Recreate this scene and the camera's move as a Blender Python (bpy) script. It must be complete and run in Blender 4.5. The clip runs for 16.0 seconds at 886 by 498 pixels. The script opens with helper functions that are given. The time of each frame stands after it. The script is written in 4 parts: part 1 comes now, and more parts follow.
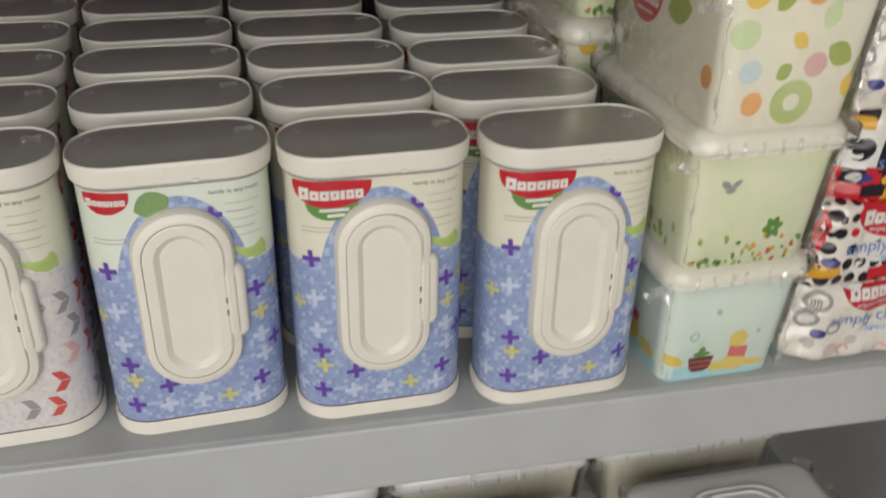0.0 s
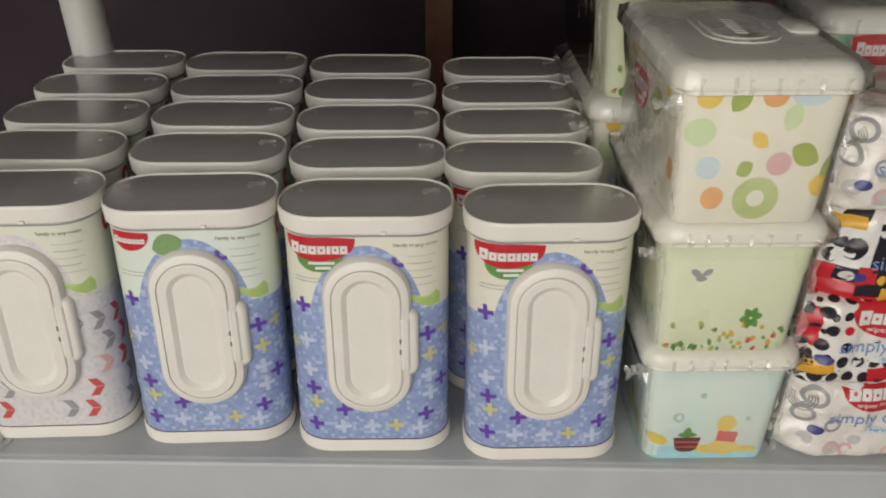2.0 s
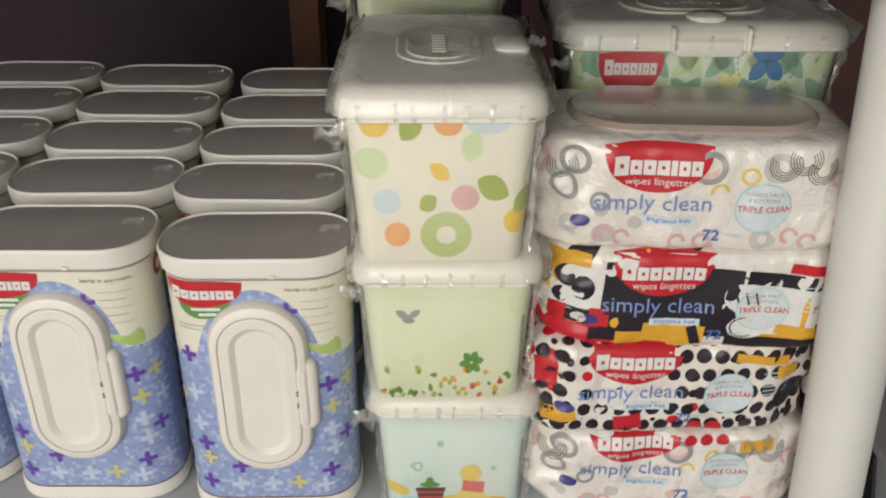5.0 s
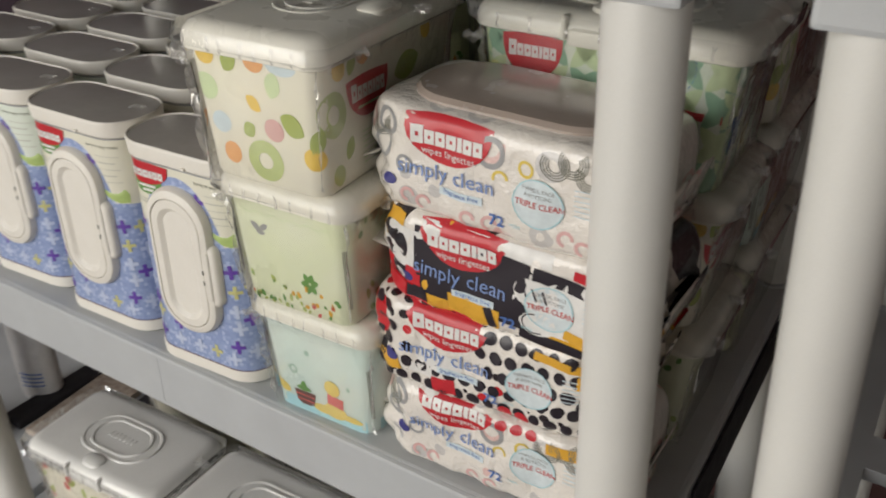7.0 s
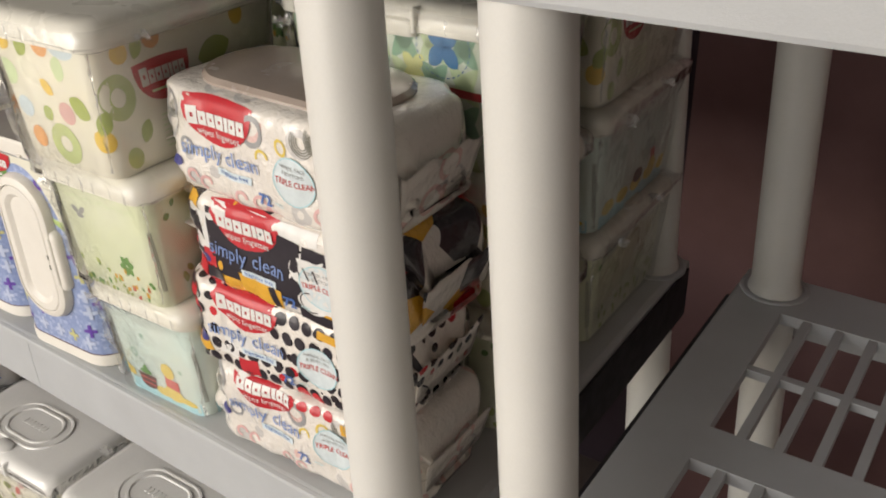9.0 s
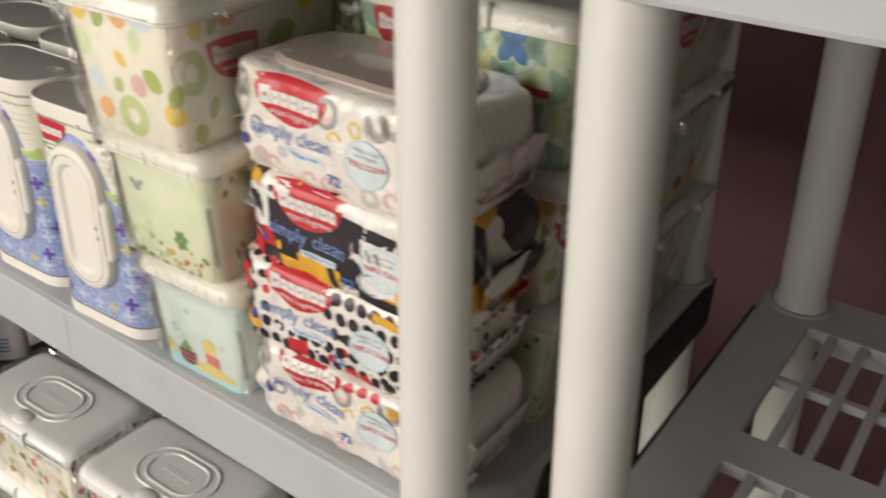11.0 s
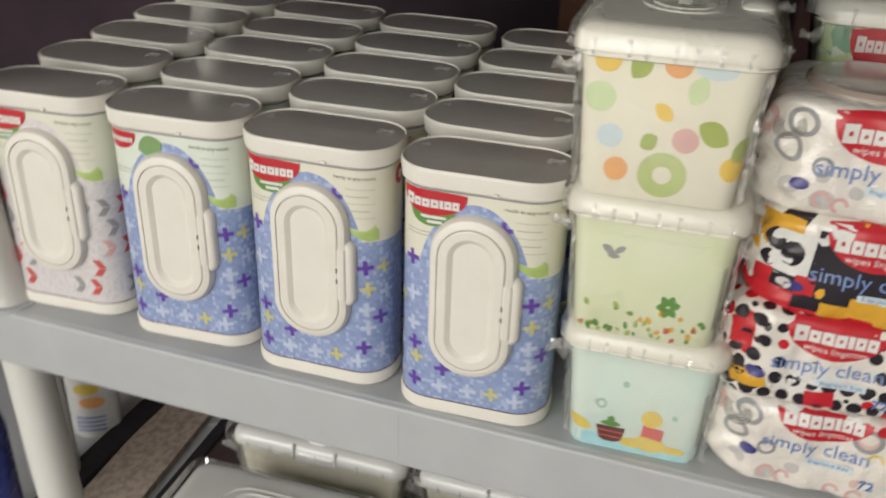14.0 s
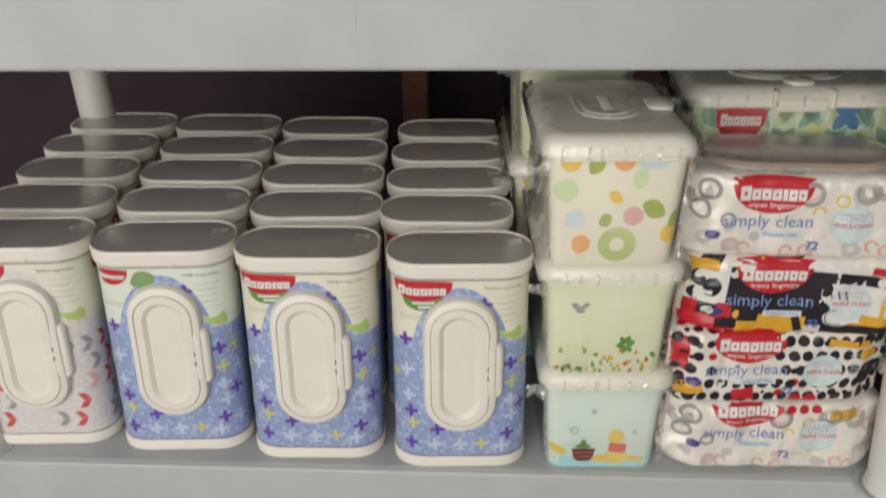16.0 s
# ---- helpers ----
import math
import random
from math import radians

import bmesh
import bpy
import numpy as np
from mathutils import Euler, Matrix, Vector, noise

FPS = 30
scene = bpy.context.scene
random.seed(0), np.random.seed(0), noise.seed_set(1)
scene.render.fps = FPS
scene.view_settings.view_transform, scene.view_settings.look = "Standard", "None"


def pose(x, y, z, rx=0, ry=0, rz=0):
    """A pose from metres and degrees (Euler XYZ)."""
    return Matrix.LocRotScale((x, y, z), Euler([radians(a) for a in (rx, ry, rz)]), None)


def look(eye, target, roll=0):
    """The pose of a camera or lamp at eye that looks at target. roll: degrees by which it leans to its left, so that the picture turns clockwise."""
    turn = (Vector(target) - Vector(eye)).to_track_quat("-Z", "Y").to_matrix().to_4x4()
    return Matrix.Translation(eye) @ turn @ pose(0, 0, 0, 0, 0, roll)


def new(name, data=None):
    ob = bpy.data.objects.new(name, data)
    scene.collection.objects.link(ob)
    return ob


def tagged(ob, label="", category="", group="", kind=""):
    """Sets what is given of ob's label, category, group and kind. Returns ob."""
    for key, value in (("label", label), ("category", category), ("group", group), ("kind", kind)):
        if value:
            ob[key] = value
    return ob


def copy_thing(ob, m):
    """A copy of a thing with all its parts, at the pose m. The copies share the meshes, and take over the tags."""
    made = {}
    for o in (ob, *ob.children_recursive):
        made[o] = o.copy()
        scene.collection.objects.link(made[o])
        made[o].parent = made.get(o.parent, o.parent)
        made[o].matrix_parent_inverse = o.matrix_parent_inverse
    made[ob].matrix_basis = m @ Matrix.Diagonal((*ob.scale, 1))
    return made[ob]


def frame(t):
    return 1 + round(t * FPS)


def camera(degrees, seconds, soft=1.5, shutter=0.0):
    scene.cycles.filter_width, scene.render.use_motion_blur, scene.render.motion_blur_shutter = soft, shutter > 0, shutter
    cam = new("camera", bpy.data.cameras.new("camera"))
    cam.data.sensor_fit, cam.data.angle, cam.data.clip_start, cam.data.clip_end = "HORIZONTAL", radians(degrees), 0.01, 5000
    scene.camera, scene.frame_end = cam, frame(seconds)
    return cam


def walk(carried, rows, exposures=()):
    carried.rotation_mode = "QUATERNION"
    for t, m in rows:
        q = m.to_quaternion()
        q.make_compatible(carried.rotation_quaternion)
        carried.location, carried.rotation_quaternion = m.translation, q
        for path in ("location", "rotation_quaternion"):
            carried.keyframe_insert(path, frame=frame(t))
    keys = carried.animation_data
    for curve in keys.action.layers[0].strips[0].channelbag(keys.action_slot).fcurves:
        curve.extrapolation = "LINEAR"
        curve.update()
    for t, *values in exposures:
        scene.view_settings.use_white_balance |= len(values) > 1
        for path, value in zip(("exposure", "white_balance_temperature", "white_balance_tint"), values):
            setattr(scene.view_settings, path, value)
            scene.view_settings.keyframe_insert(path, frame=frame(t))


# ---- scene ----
cam = camera(51.4, 16.0, soft=1.9, shutter=0.5)
PATH = [
    (0, (-0.0562, -0.5627, 1.2814), (0.0922, 0.0270, 0.9346), 1.26),
    (0.5, (0.0116, -0.5773, 1.3071), (0.0962, 0.0324, 0.9736), 2.73),
    (1, (0.0552, -0.5968, 1.3165), (0.0753, 0.0242, 0.9941), 2.11),
    (1.5, (0.0747, -0.6086, 1.3194), (0.0916, 0.0120, 0.9960), 1.01),
    (2, (0.0933, -0.6203, 1.3260), (0.0988, 0.0000, 1.0017), 0.01),
    (2.5, (0.1166, -0.6327, 1.3317), (0.1358, -0.0072, 1.0180), 0.01),
    (3, (0.1446, -0.6342, 1.3307), (0.1849, -0.0111, 1.0141), -0.48),
    (3.2, (0.1591, -0.6345, 1.3306), (0.2066, -0.0131, 1.0120), -0.58),
    (5.3, (0.3415, -0.5323, 1.3179), (0.3214, 0.0852, 0.9888), 0.90),
    (5.5, (0.3685, -0.5152, 1.3158), (0.3268, 0.0920, 0.9700), 1.58),
    (6, (0.4659, -0.4829, 1.3200), (0.3695, 0.1099, 0.9605), -0.74),
    (6.5, (0.5791, -0.4863, 1.3215), (0.3842, 0.0795, 0.9583), -0.76),
    (7, (0.7252, -0.4967, 1.3352), (0.4133, 0.0244, 0.9873), -0.07),
    (7.5, (0.8000, -0.4911, 1.3435), (0.4463, 0.0069, 1.0015), -1.47),
    (8, (0.8496, -0.4601, 1.3364), (0.4835, 0.0322, 0.9993), -2.47),
    (8.5, (0.8805, -0.4183, 1.3246), (0.5229, 0.0778, 0.9841), -2.47),
    (8.7, (0.8910, -0.4074, 1.3217), (0.5373, 0.0913, 0.9807), -2.27),
    (10.8, (0.8802, -0.4320, 1.3045), (0.5417, 0.0761, 0.9620), 1.73),
    (11, (0.8599, -0.4501, 1.3143), (0.5177, 0.0588, 0.9767), 2.03),
    (11.5, (0.7755, -0.5165, 1.3149), (0.4389, 0.0060, 0.9928), 3.54),
    (12, (0.6327, -0.5959, 1.3177), (0.3638, -0.0258, 1.0132), 2.95),
    (12.5, (0.5307, -0.6566, 1.3069), (0.3000, -0.0756, 0.9917), 1.05),
    (13, (0.5149, -0.6521, 1.3050), (0.2823, -0.0612, 1.0105), 2.85),
    (13.5, (0.4842, -0.6307, 1.3080), (0.2338, -0.0549, 0.9986), 3.85),
    (14, (0.3343, -0.6197, 1.2981), (0.1584, -0.0261, 0.9714), 1.95),
    (14.5, (0.1701, -0.6626, 1.3172), (0.1176, -0.0439, 0.9940), -0.51),
    (15, (0.1370, -0.7194, 1.3435), (0.0987, -0.0978, 1.0240), 0.39),
    (15.5, (0.1616, -0.7427, 1.3674), (0.1517, -0.1208, 1.0462), 0.00),
    (16, (0.1811, -0.7486, 1.3846), (0.1682, -0.1135, 1.0907), -0.39),
]
EXPOSURES = [(0, -0.26, 6500, 10), (1.5, -0.27, 6500, 10), (3, -0.22, 6500, 11), (5.5, 0.0, 6500, 11), (6, 0.02, 6480, 11), (6.5, -0.02, 6450, 12), (7, -0.1, 6450, 11), (8.5, 0.35, 6750, 13), (11, 0.27, 6750, 13), (12, 0.03, 6500, 10), (12.5, 0.03, 6500, 10), (13.5, 0.04, 6500, 10), (14.5, -0.12, 6500, 9), (16, -0.17, 6500, 10)]
walk(cam, [(t, look(eye, target, roll)) for t, eye, target, roll in PATH], EXPOSURES)

# ---- world, sun, large lights ----
world = bpy.data.worlds.new("world")
scene.world = world
world.use_nodes = True
wn = world.node_tree
sky = wn.nodes.new("ShaderNodeTexSky")
sky.sky_type, sky.sun_disc = "NISHITA", False
sky.sun_elevation, sky.sun_rotation = radians(38), radians(215)
wn.links.new(sky.outputs[0], wn.nodes["Background"].inputs[0])
wn.nodes["Background"].inputs[1].default_value = 0.12

sun = new("sun", bpy.data.lights.new("sun", "SUN"))
sun.data.energy, sun.data.angle, sun.data.color = 1.2, radians(12), (1, 0.95, 0.88)
sun.matrix_world = look((-3, -5, 4.6), (0, 0, 0))

# area lamp added in the unseen front opening, in place of daylight
opening_light = new("opening_light", bpy.data.lights.new("opening_light", "AREA"))
opening_light.data.shape, opening_light.data.size, opening_light.data.size_y = "RECTANGLE", 3.2, 2.8
opening_light.data.energy, opening_light.data.color = 98, (1.0, 0.955, 0.87)
opening_light.matrix_world = look((-0.9, -2.95, 1.68), (-0.35, 0, 1.0))


# ---- materials ----
def node_material(name, rough=0.5, metal=0.0, spec=0.5, coat=0.0):
    m = bpy.data.materials.new(name)
    m.use_nodes = True
    b = m.node_tree.nodes["Principled BSDF"]
    b.inputs["Roughness"].default_value = rough
    b.inputs["Metallic"].default_value = metal
    b.inputs["Specular IOR Level"].default_value = spec
    b.inputs["Coat Weight"].default_value = coat
    b.inputs["Coat Roughness"].default_value = 0.08
    return m, m.node_tree, b


def calc(nt, op, a, b=None, c=None):
    n = nt.nodes.new("ShaderNodeMath")
    n.operation = op
    for i, v in enumerate((a, b, c)):
        if v is None:
            continue
        if isinstance(v, (int, float)):
            n.inputs[i].default_value = v
        else:
            nt.links.new(v, n.inputs[i])
    return n.outputs[0]


def blend(nt, fac, a, b, kind="MIX"):
    n = nt.nodes.new("ShaderNodeMix")
    n.data_type, n.blend_type = "RGBA", kind
    for i, v in ((0, fac), (6, a), (7, b)):
        if isinstance(v, (int, float)):
            n.inputs[i].default_value = v
        elif isinstance(v, tuple):
            n.inputs[i].default_value = (*v, 1)
        else:
            nt.links.new(v, n.inputs[i])
    return n.outputs[2]


def noise_of(nt, scale, detail=4, coord="Object", rough=0.55):
    tc = nt.nodes.new("ShaderNodeTexCoord")
    n = nt.nodes.new("ShaderNodeTexNoise")
    n.inputs["Scale"].default_value, n.inputs["Detail"].default_value = scale, detail
    n.inputs["Roughness"].default_value = rough
    nt.links.new(tc.outputs[coord], n.inputs["Vector"])
    return n.outputs["Fac"]


def ramp(nt, fac, lo, hi):
    n = nt.nodes.new("ShaderNodeMapRange")
    nt.links.new(fac, n.inputs[0])
    n.inputs[1].default_value, n.inputs[2].default_value = lo, hi
    return n.outputs[0]


def relief(nt, b, height, strength=0.2, distance=0.001):
    n = nt.nodes.new("ShaderNodeBump")
    n.inputs["Strength"].default_value, n.inputs["Distance"].default_value = strength, distance
    nt.links.new(height, n.inputs["Height"])
    nt.links.new(n.outputs[0], b.inputs["Normal"])


def plain(name, col, col2=None, rough=0.5, grain=60, spread=(0.35, 0.7), bump=0.1, metal=0.0, coat=0.0, fine=400, spec=0.5):
    """A surface with stains at one scale and grain at another."""
    m, nt, b = node_material(name, rough, metal, spec, coat)
    col2 = col2 or tuple(0.86 * c for c in col)
    big = ramp(nt, noise_of(nt, grain), *spread)
    small = noise_of(nt, fine, 2)
    c = blend(nt, big, col, col2)
    c = blend(nt, calc(nt, "MULTIPLY", small, 0.14), c, tuple(0.6 * k for k in col2))
    nt.links.new(c, b.inputs["Base Color"])
    r = calc(nt, "MULTIPLY_ADD", big, 0.12, rough - 0.04)
    nt.links.new(r, b.inputs["Roughness"])
    if bump:
        relief(nt, b, small, bump, 0.0006)
    return m


def uv_axes(nt):
    tc = nt.nodes.new("ShaderNodeTexCoord")
    s = nt.nodes.new("ShaderNodeSeparateXYZ")
    nt.links.new(tc.outputs["UV"], s.inputs[0])
    return tc.outputs["UV"], s.outputs[0], s.outputs[1]


def sleeve_material(name, top, low_a, low_b, low_c):
    """The printed sleeve of an upright tub: a plain upper zone, and a mosaic print below that rises round the dispenser."""
    m, nt, b = node_material(name, 0.34, coat=0.35)
    uv, u, v = uv_axes(nt)
    e = calc(nt, "ADD", calc(nt, "POWER", calc(nt, "ABSOLUTE", calc(nt, "DIVIDE", u, 0.046)), 2.0),
             calc(nt, "POWER", calc(nt, "ABSOLUTE", calc(nt, "DIVIDE", calc(nt, "SUBTRACT", v, 0.1195), 0.0775)), 2.0))
    ring = calc(nt, "LESS_THAN", e, 1.0)
    wave = calc(nt, "MULTIPLY_ADD", calc(nt, "ABSOLUTE", u), -0.06, 0.1450)
    low = calc(nt, "MAXIMUM", ring, calc(nt, "LESS_THAN", v, wave))
    cells = nt.nodes.new("ShaderNodeTexVoronoi")
    cells.distance, cells.inputs["Scale"].default_value, cells.inputs["Randomness"].default_value = "MANHATTAN", 330, 0.15
    nt.links.new(uv, cells.inputs["Vector"])
    pick = nt.nodes.new("ShaderNodeSeparateColor")
    nt.links.new(cells.outputs["Color"], pick.inputs[0])
    print_col = blend(nt, pick.outputs[0], low_a, low_b)
    print_col = blend(nt, calc(nt, "GREATER_THAN", pick.outputs[1], 0.8), print_col, low_c)
    fade = ramp(nt, noise_of(nt, 30), 0.3, 0.75)
    upper = blend(nt, fade, top, tuple(0.93 * c for c in top))
    nt.links.new(blend(nt, low, upper, print_col), b.inputs["Base Color"])
    relief(nt, b, noise_of(nt, 90, 3), 0.1, 0.001)
    return m


def film_material(name, gloss, scale, strength):
    """Clear shrink film: mostly see-through, with wrinkled glints."""
    m = bpy.data.materials.new(name)
    m.use_nodes = True
    nt = m.node_tree
    nt.nodes.remove(nt.nodes["Principled BSDF"])
    clear, shine, mix = (nt.nodes.new(k) for k in ("ShaderNodeBsdfTransparent", "ShaderNodeBsdfGlossy", "ShaderNodeMixShader"))
    shine.inputs["Roughness"].default_value = 0.09
    fres = nt.nodes.new("ShaderNodeFresnel")
    fres.inputs[0].default_value = 1.30
    bump = nt.nodes.new("ShaderNodeBump")
    bump.inputs["Strength"].default_value, bump.inputs["Distance"].default_value = strength, 0.004
    nt.links.new(noise_of(nt, scale, 3, rough=0.6), bump.inputs["Height"])
    nt.links.new(bump.outputs[0], shine.inputs["Normal"])
    nt.links.new(bump.outputs[0], fres.inputs["Normal"])
    nt.links.new(calc(nt, "MULTIPLY_ADD", fres.outputs[0], gloss, 0.015), mix.inputs[0])
    # folds where the film lies double are milky
    milk, haze = nt.nodes.new("ShaderNodeBsdfDiffuse"), nt.nodes.new("ShaderNodeMixShader")
    milk.inputs["Color"].default_value = (0.86, 0.86, 0.84, 1)
    nt.links.new(calc(nt, "MULTIPLY_ADD", noise_of(nt, 16, 2, rough=0.5), 0.45, -0.17), haze.inputs[0])
    nt.links.new(clear.outputs[0], haze.inputs[1])
    nt.links.new(milk.outputs[0], haze.inputs[2])
    nt.links.new(haze.outputs[0], mix.inputs[1])
    nt.links.new(shine.outputs[0], mix.inputs[2])
    nt.links.new(mix.outputs[0], nt.nodes["Material Output"].inputs["Surface"])
    return m


SHELF = plain("grey_shelf_plastic", (0.485, 0.505, 0.515), (0.425, 0.44, 0.45), 0.42, 14, (0.3, 0.75), 0.25, fine=900)
POST = plain("pale_post_plastic", (0.71, 0.705, 0.665), (0.645, 0.64, 0.605), 0.36, 10, (0.3, 0.8), 0.12, fine=700)
CREAM = plain("cream_plastic", (0.80, 0.77, 0.70), (0.76, 0.73, 0.66), 0.36, 25, bump=0.05)
LIDSHADE = plain("lid_shade_plastic", (0.47, 0.44, 0.41), (0.41, 0.385, 0.355), 0.16, 25, bump=0.05, coat=0.6)
PEARL = plain("pearl_plastic", (0.83, 0.81, 0.72), (0.78, 0.76, 0.67), 0.26, 18, bump=0.08, coat=0.5)
BLUESLEEVE = sleeve_material("blue_sleeve", (0.76, 0.74, 0.62), (0.24, 0.31, 0.53), (0.31, 0.385, 0.60), (0.41, 0.485, 0.68))
MINTSLEEVE = sleeve_material("mint_topped_sleeve", (0.72, 0.78, 0.69), (0.24, 0.31, 0.53), (0.31, 0.385, 0.60), (0.41, 0.485, 0.68))
ARROWSLEEVE = sleeve_material("arrow_sleeve", (0.74, 0.74, 0.62), (0.64, 0.60, 0.60), (0.70, 0.67, 0.66), (0.60, 0.58, 0.60))
GREYLID = plain("silver_lid_plastic", (0.82, 0.82, 0.79), (0.77, 0.77, 0.74), 0.2, 18, bump=0.08, coat=0.6)


def ink(name, col, rough=0.38):
    return plain(name, col, tuple(0.88 * c for c in col), rough, 120, bump=0.0, coat=0.25)


RED, WHITE, GREEN = ink("red_ink", (0.55, 0.018, 0.03)), ink("white_ink", (0.78, 0.77, 0.74)), ink("green_ink", (0.13, 0.30, 0.07))
LIME, PURPLE, YELLOW = ink("lime_ink", (0.46, 0.60, 0.20)), ink("purple_ink", (0.14, 0.065, 0.40)), ink("yellow_ink", (0.62, 0.60, 0.26))
PALEBLUE, GREY, PINK = ink("pale_blue_ink", (0.56, 0.63, 0.80)), ink("grey_ink", (0.34, 0.34, 0.34)), ink("pink_ink", (0.72, 0.44, 0.42))
BLACK, GOLD, BLUE = ink("black_ink", (0.018, 0.014, 0.022)), ink("gold_ink", (0.74, 0.40, 0.04)), ink("blue_ink", (0.09, 0.19, 0.50))
ORANGE, LEAF, MINT = ink("orange_ink", (0.84, 0.42, 0.16)), ink("leaf_ink", (0.39, 0.47, 0.12)), ink("mint_ink", (0.64, 0.75, 0.46))
SKYINK, NAVY, BROWN = ink("sky_ink", (0.40, 0.68, 0.74)), ink("navy_ink", (0.05, 0.05, 0.22)), ink("brown_ink", (0.12, 0.04, 0.03))
ICE, CORAL, TEXT = ink("ice_ink", (0.64, 0.74, 0.78)), ink("coral_ink", (0.62, 0.10, 0.09)), ink("text_ink", (0.20, 0.20, 0.16))
DOTWHITE = plain("white_box_print", (0.84, 0.81, 0.68), (0.81, 0.78, 0.66), 0.3, 30, bump=0.05, coat=0.4)
LIMEBOX = plain("pale_green_box_print", (0.72, 0.76, 0.53), (0.75, 0.77, 0.60), 0.3, 20, bump=0.05, coat=0.4)
AQUABOX = plain("pale_aqua_box_print", (0.64, 0.76, 0.70), (0.70, 0.77, 0.70), 0.3, 20, bump=0.05, coat=0.4)
GREENBOX = plain("green_box_print", (0.70, 0.77, 0.64), (0.74, 0.78, 0.68), 0.3, 45, bump=0.05, coat=0.4)
PACKWHITE = plain("white_pack_film", (0.76, 0.72, 0.66), (0.72, 0.66, 0.60), 0.2, 30, bump=0.15, coat=0.8)


def bag_material(name, kind):
    """Crinkled glossy film of a soft pack with an all-over print."""
    m, nt, b = node_material(name, 0.2, coat=0.8)
    tc = nt.nodes.new("ShaderNodeTexCoord")
    vo = nt.nodes.new("ShaderNodeTexVoronoi")
    vo.inputs["Scale"].default_value = {"dots": 78, "patches": 30, "swirls": 36}[kind]
    vo.inputs["Randomness"].default_value = {"dots": 0.25, "patches": 0.9, "swirls": 0.9}[kind]
    nt.links.new(tc.outputs["Object"], vo.inputs["Vector"])
    pick = nt.nodes.new("ShaderNodeSeparateColor")
    nt.links.new(vo.outputs["Color"], pick.inputs[0])
    white, d = (0.76, 0.72, 0.66), vo.outputs["Distance"]
    if kind == "dots":
        tint = blend(nt, calc(nt, "GREATER_THAN", pick.outputs[0], 0.86), (0.02, 0.016, 0.022), (0.55, 0.02, 0.03))
        col = blend(nt, calc(nt, "LESS_THAN", d, 0.40), white, tint)
    elif kind == "patches":
        col = blend(nt, calc(nt, "GREATER_THAN", pick.outputs[0], 0.55), white, (0.02, 0.016, 0.022))
        col = blend(nt, calc(nt, "GREATER_THAN", pick.outputs[1], 0.74), col, (0.55, 0.02, 0.03))
        col = blend(nt, calc(nt, "GREATER_THAN", pick.outputs[2], 0.80), col, (0.74, 0.40, 0.04))
    else:
        band = calc(nt, "LESS_THAN", calc(nt, "ABSOLUTE", calc(nt, "SUBTRACT", d, 0.36)), 0.07)
        tint = blend(nt, calc(nt, "GREATER_THAN", pick.outputs[0], 0.5), (0.72, 0.50, 0.46), (0.56, 0.54, 0.52))
        col = blend(nt, calc(nt, "MULTIPLY", band, calc(nt, "GREATER_THAN", pick.outputs[1], 0.35)), white, tint)
    nt.links.new(col, b.inputs["Base Color"])
    ridge = calc(nt, "ABSOLUTE", calc(nt, "SUBTRACT", noise_of(nt, 48, 4, rough=0.6), 0.5))
    relief(nt, b, ridge, 0.75, 0.006)
    return m


DOTBAG, PATCHBAG, SWIRLBAG = bag_material("dotted_bag", "dots"), bag_material("patchwork_bag", "patches"), bag_material("swirl_bag", "swirls")
WORDBLUE = ink("word_blue_ink", (0.20, 0.30, 0.58))
SEALINK = ink("seal_ink", (0.66, 0.74, 0.76))
FLAP = plain("smoky_flap_plastic", (0.40, 0.33, 0.28), (0.34, 0.28, 0.24), 0.22, 25, bump=0.05, coat=0.5)
FILM = film_material("shrink_film", 2.2, 34, 0.6)


def fold_material(name):
    """Clear film gathered into folds: several layers, so it is milkier and glints more."""
    m = bpy.data.materials.new(name)
    m.use_nodes = True
    nt = m.node_tree
    nt.nodes.remove(nt.nodes["Principled BSDF"])
    clear, shine, milk, mix, haze = (nt.nodes.new(k) for k in ("ShaderNodeBsdfTransparent", "ShaderNodeBsdfGlossy", "ShaderNodeBsdfDiffuse", "ShaderNodeMixShader", "ShaderNodeMixShader"))
    shine.inputs["Roughness"].default_value = 0.13
    milk.inputs["Color"].default_value = (0.88, 0.87, 0.84, 1)
    nt.links.new(calc(nt, "MULTIPLY", noise_of(nt, 120, 2), 0.30), haze.inputs[0])
    nt.links.new(calc(nt, "MULTIPLY_ADD", noise_of(nt, 70, 2), 0.5, -0.05), mix.inputs[0])
    nt.links.new(clear.outputs[0], haze.inputs[1])
    nt.links.new(milk.outputs[0], haze.inputs[2])
    nt.links.new(haze.outputs[0], mix.inputs[1])
    nt.links.new(shine.outputs[0], mix.inputs[2])
    nt.links.new(mix.outputs[0], nt.nodes["Material Output"].inputs["Surface"])
    return m


FOLD = fold_material("gathered_film")
CONCRETE = plain("concrete", (0.17, 0.135, 0.12), (0.11, 0.09, 0.08), 0.85, 9, (0.3, 0.7), 0.5, fine=180)
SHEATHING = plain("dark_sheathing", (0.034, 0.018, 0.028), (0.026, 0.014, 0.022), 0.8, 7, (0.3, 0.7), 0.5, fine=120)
STUDWOOD = plain("stud_wood", (0.17, 0.075, 0.042), (0.12, 0.05, 0.03), 0.75, 20, (0.3, 0.7), 0.4, fine=200)
CORK = plain("speckled_board", (0.52, 0.44, 0.36), (0.34, 0.27, 0.22), 0.8, 90, (0.4, 0.62), 0.5, fine=260)
FLOORSHADE = plain("floor_shade_brown", (0.075, 0.045, 0.045), (0.05, 0.03, 0.032), 0.7, 30, (0.3, 0.7), 0.3, fine=160)
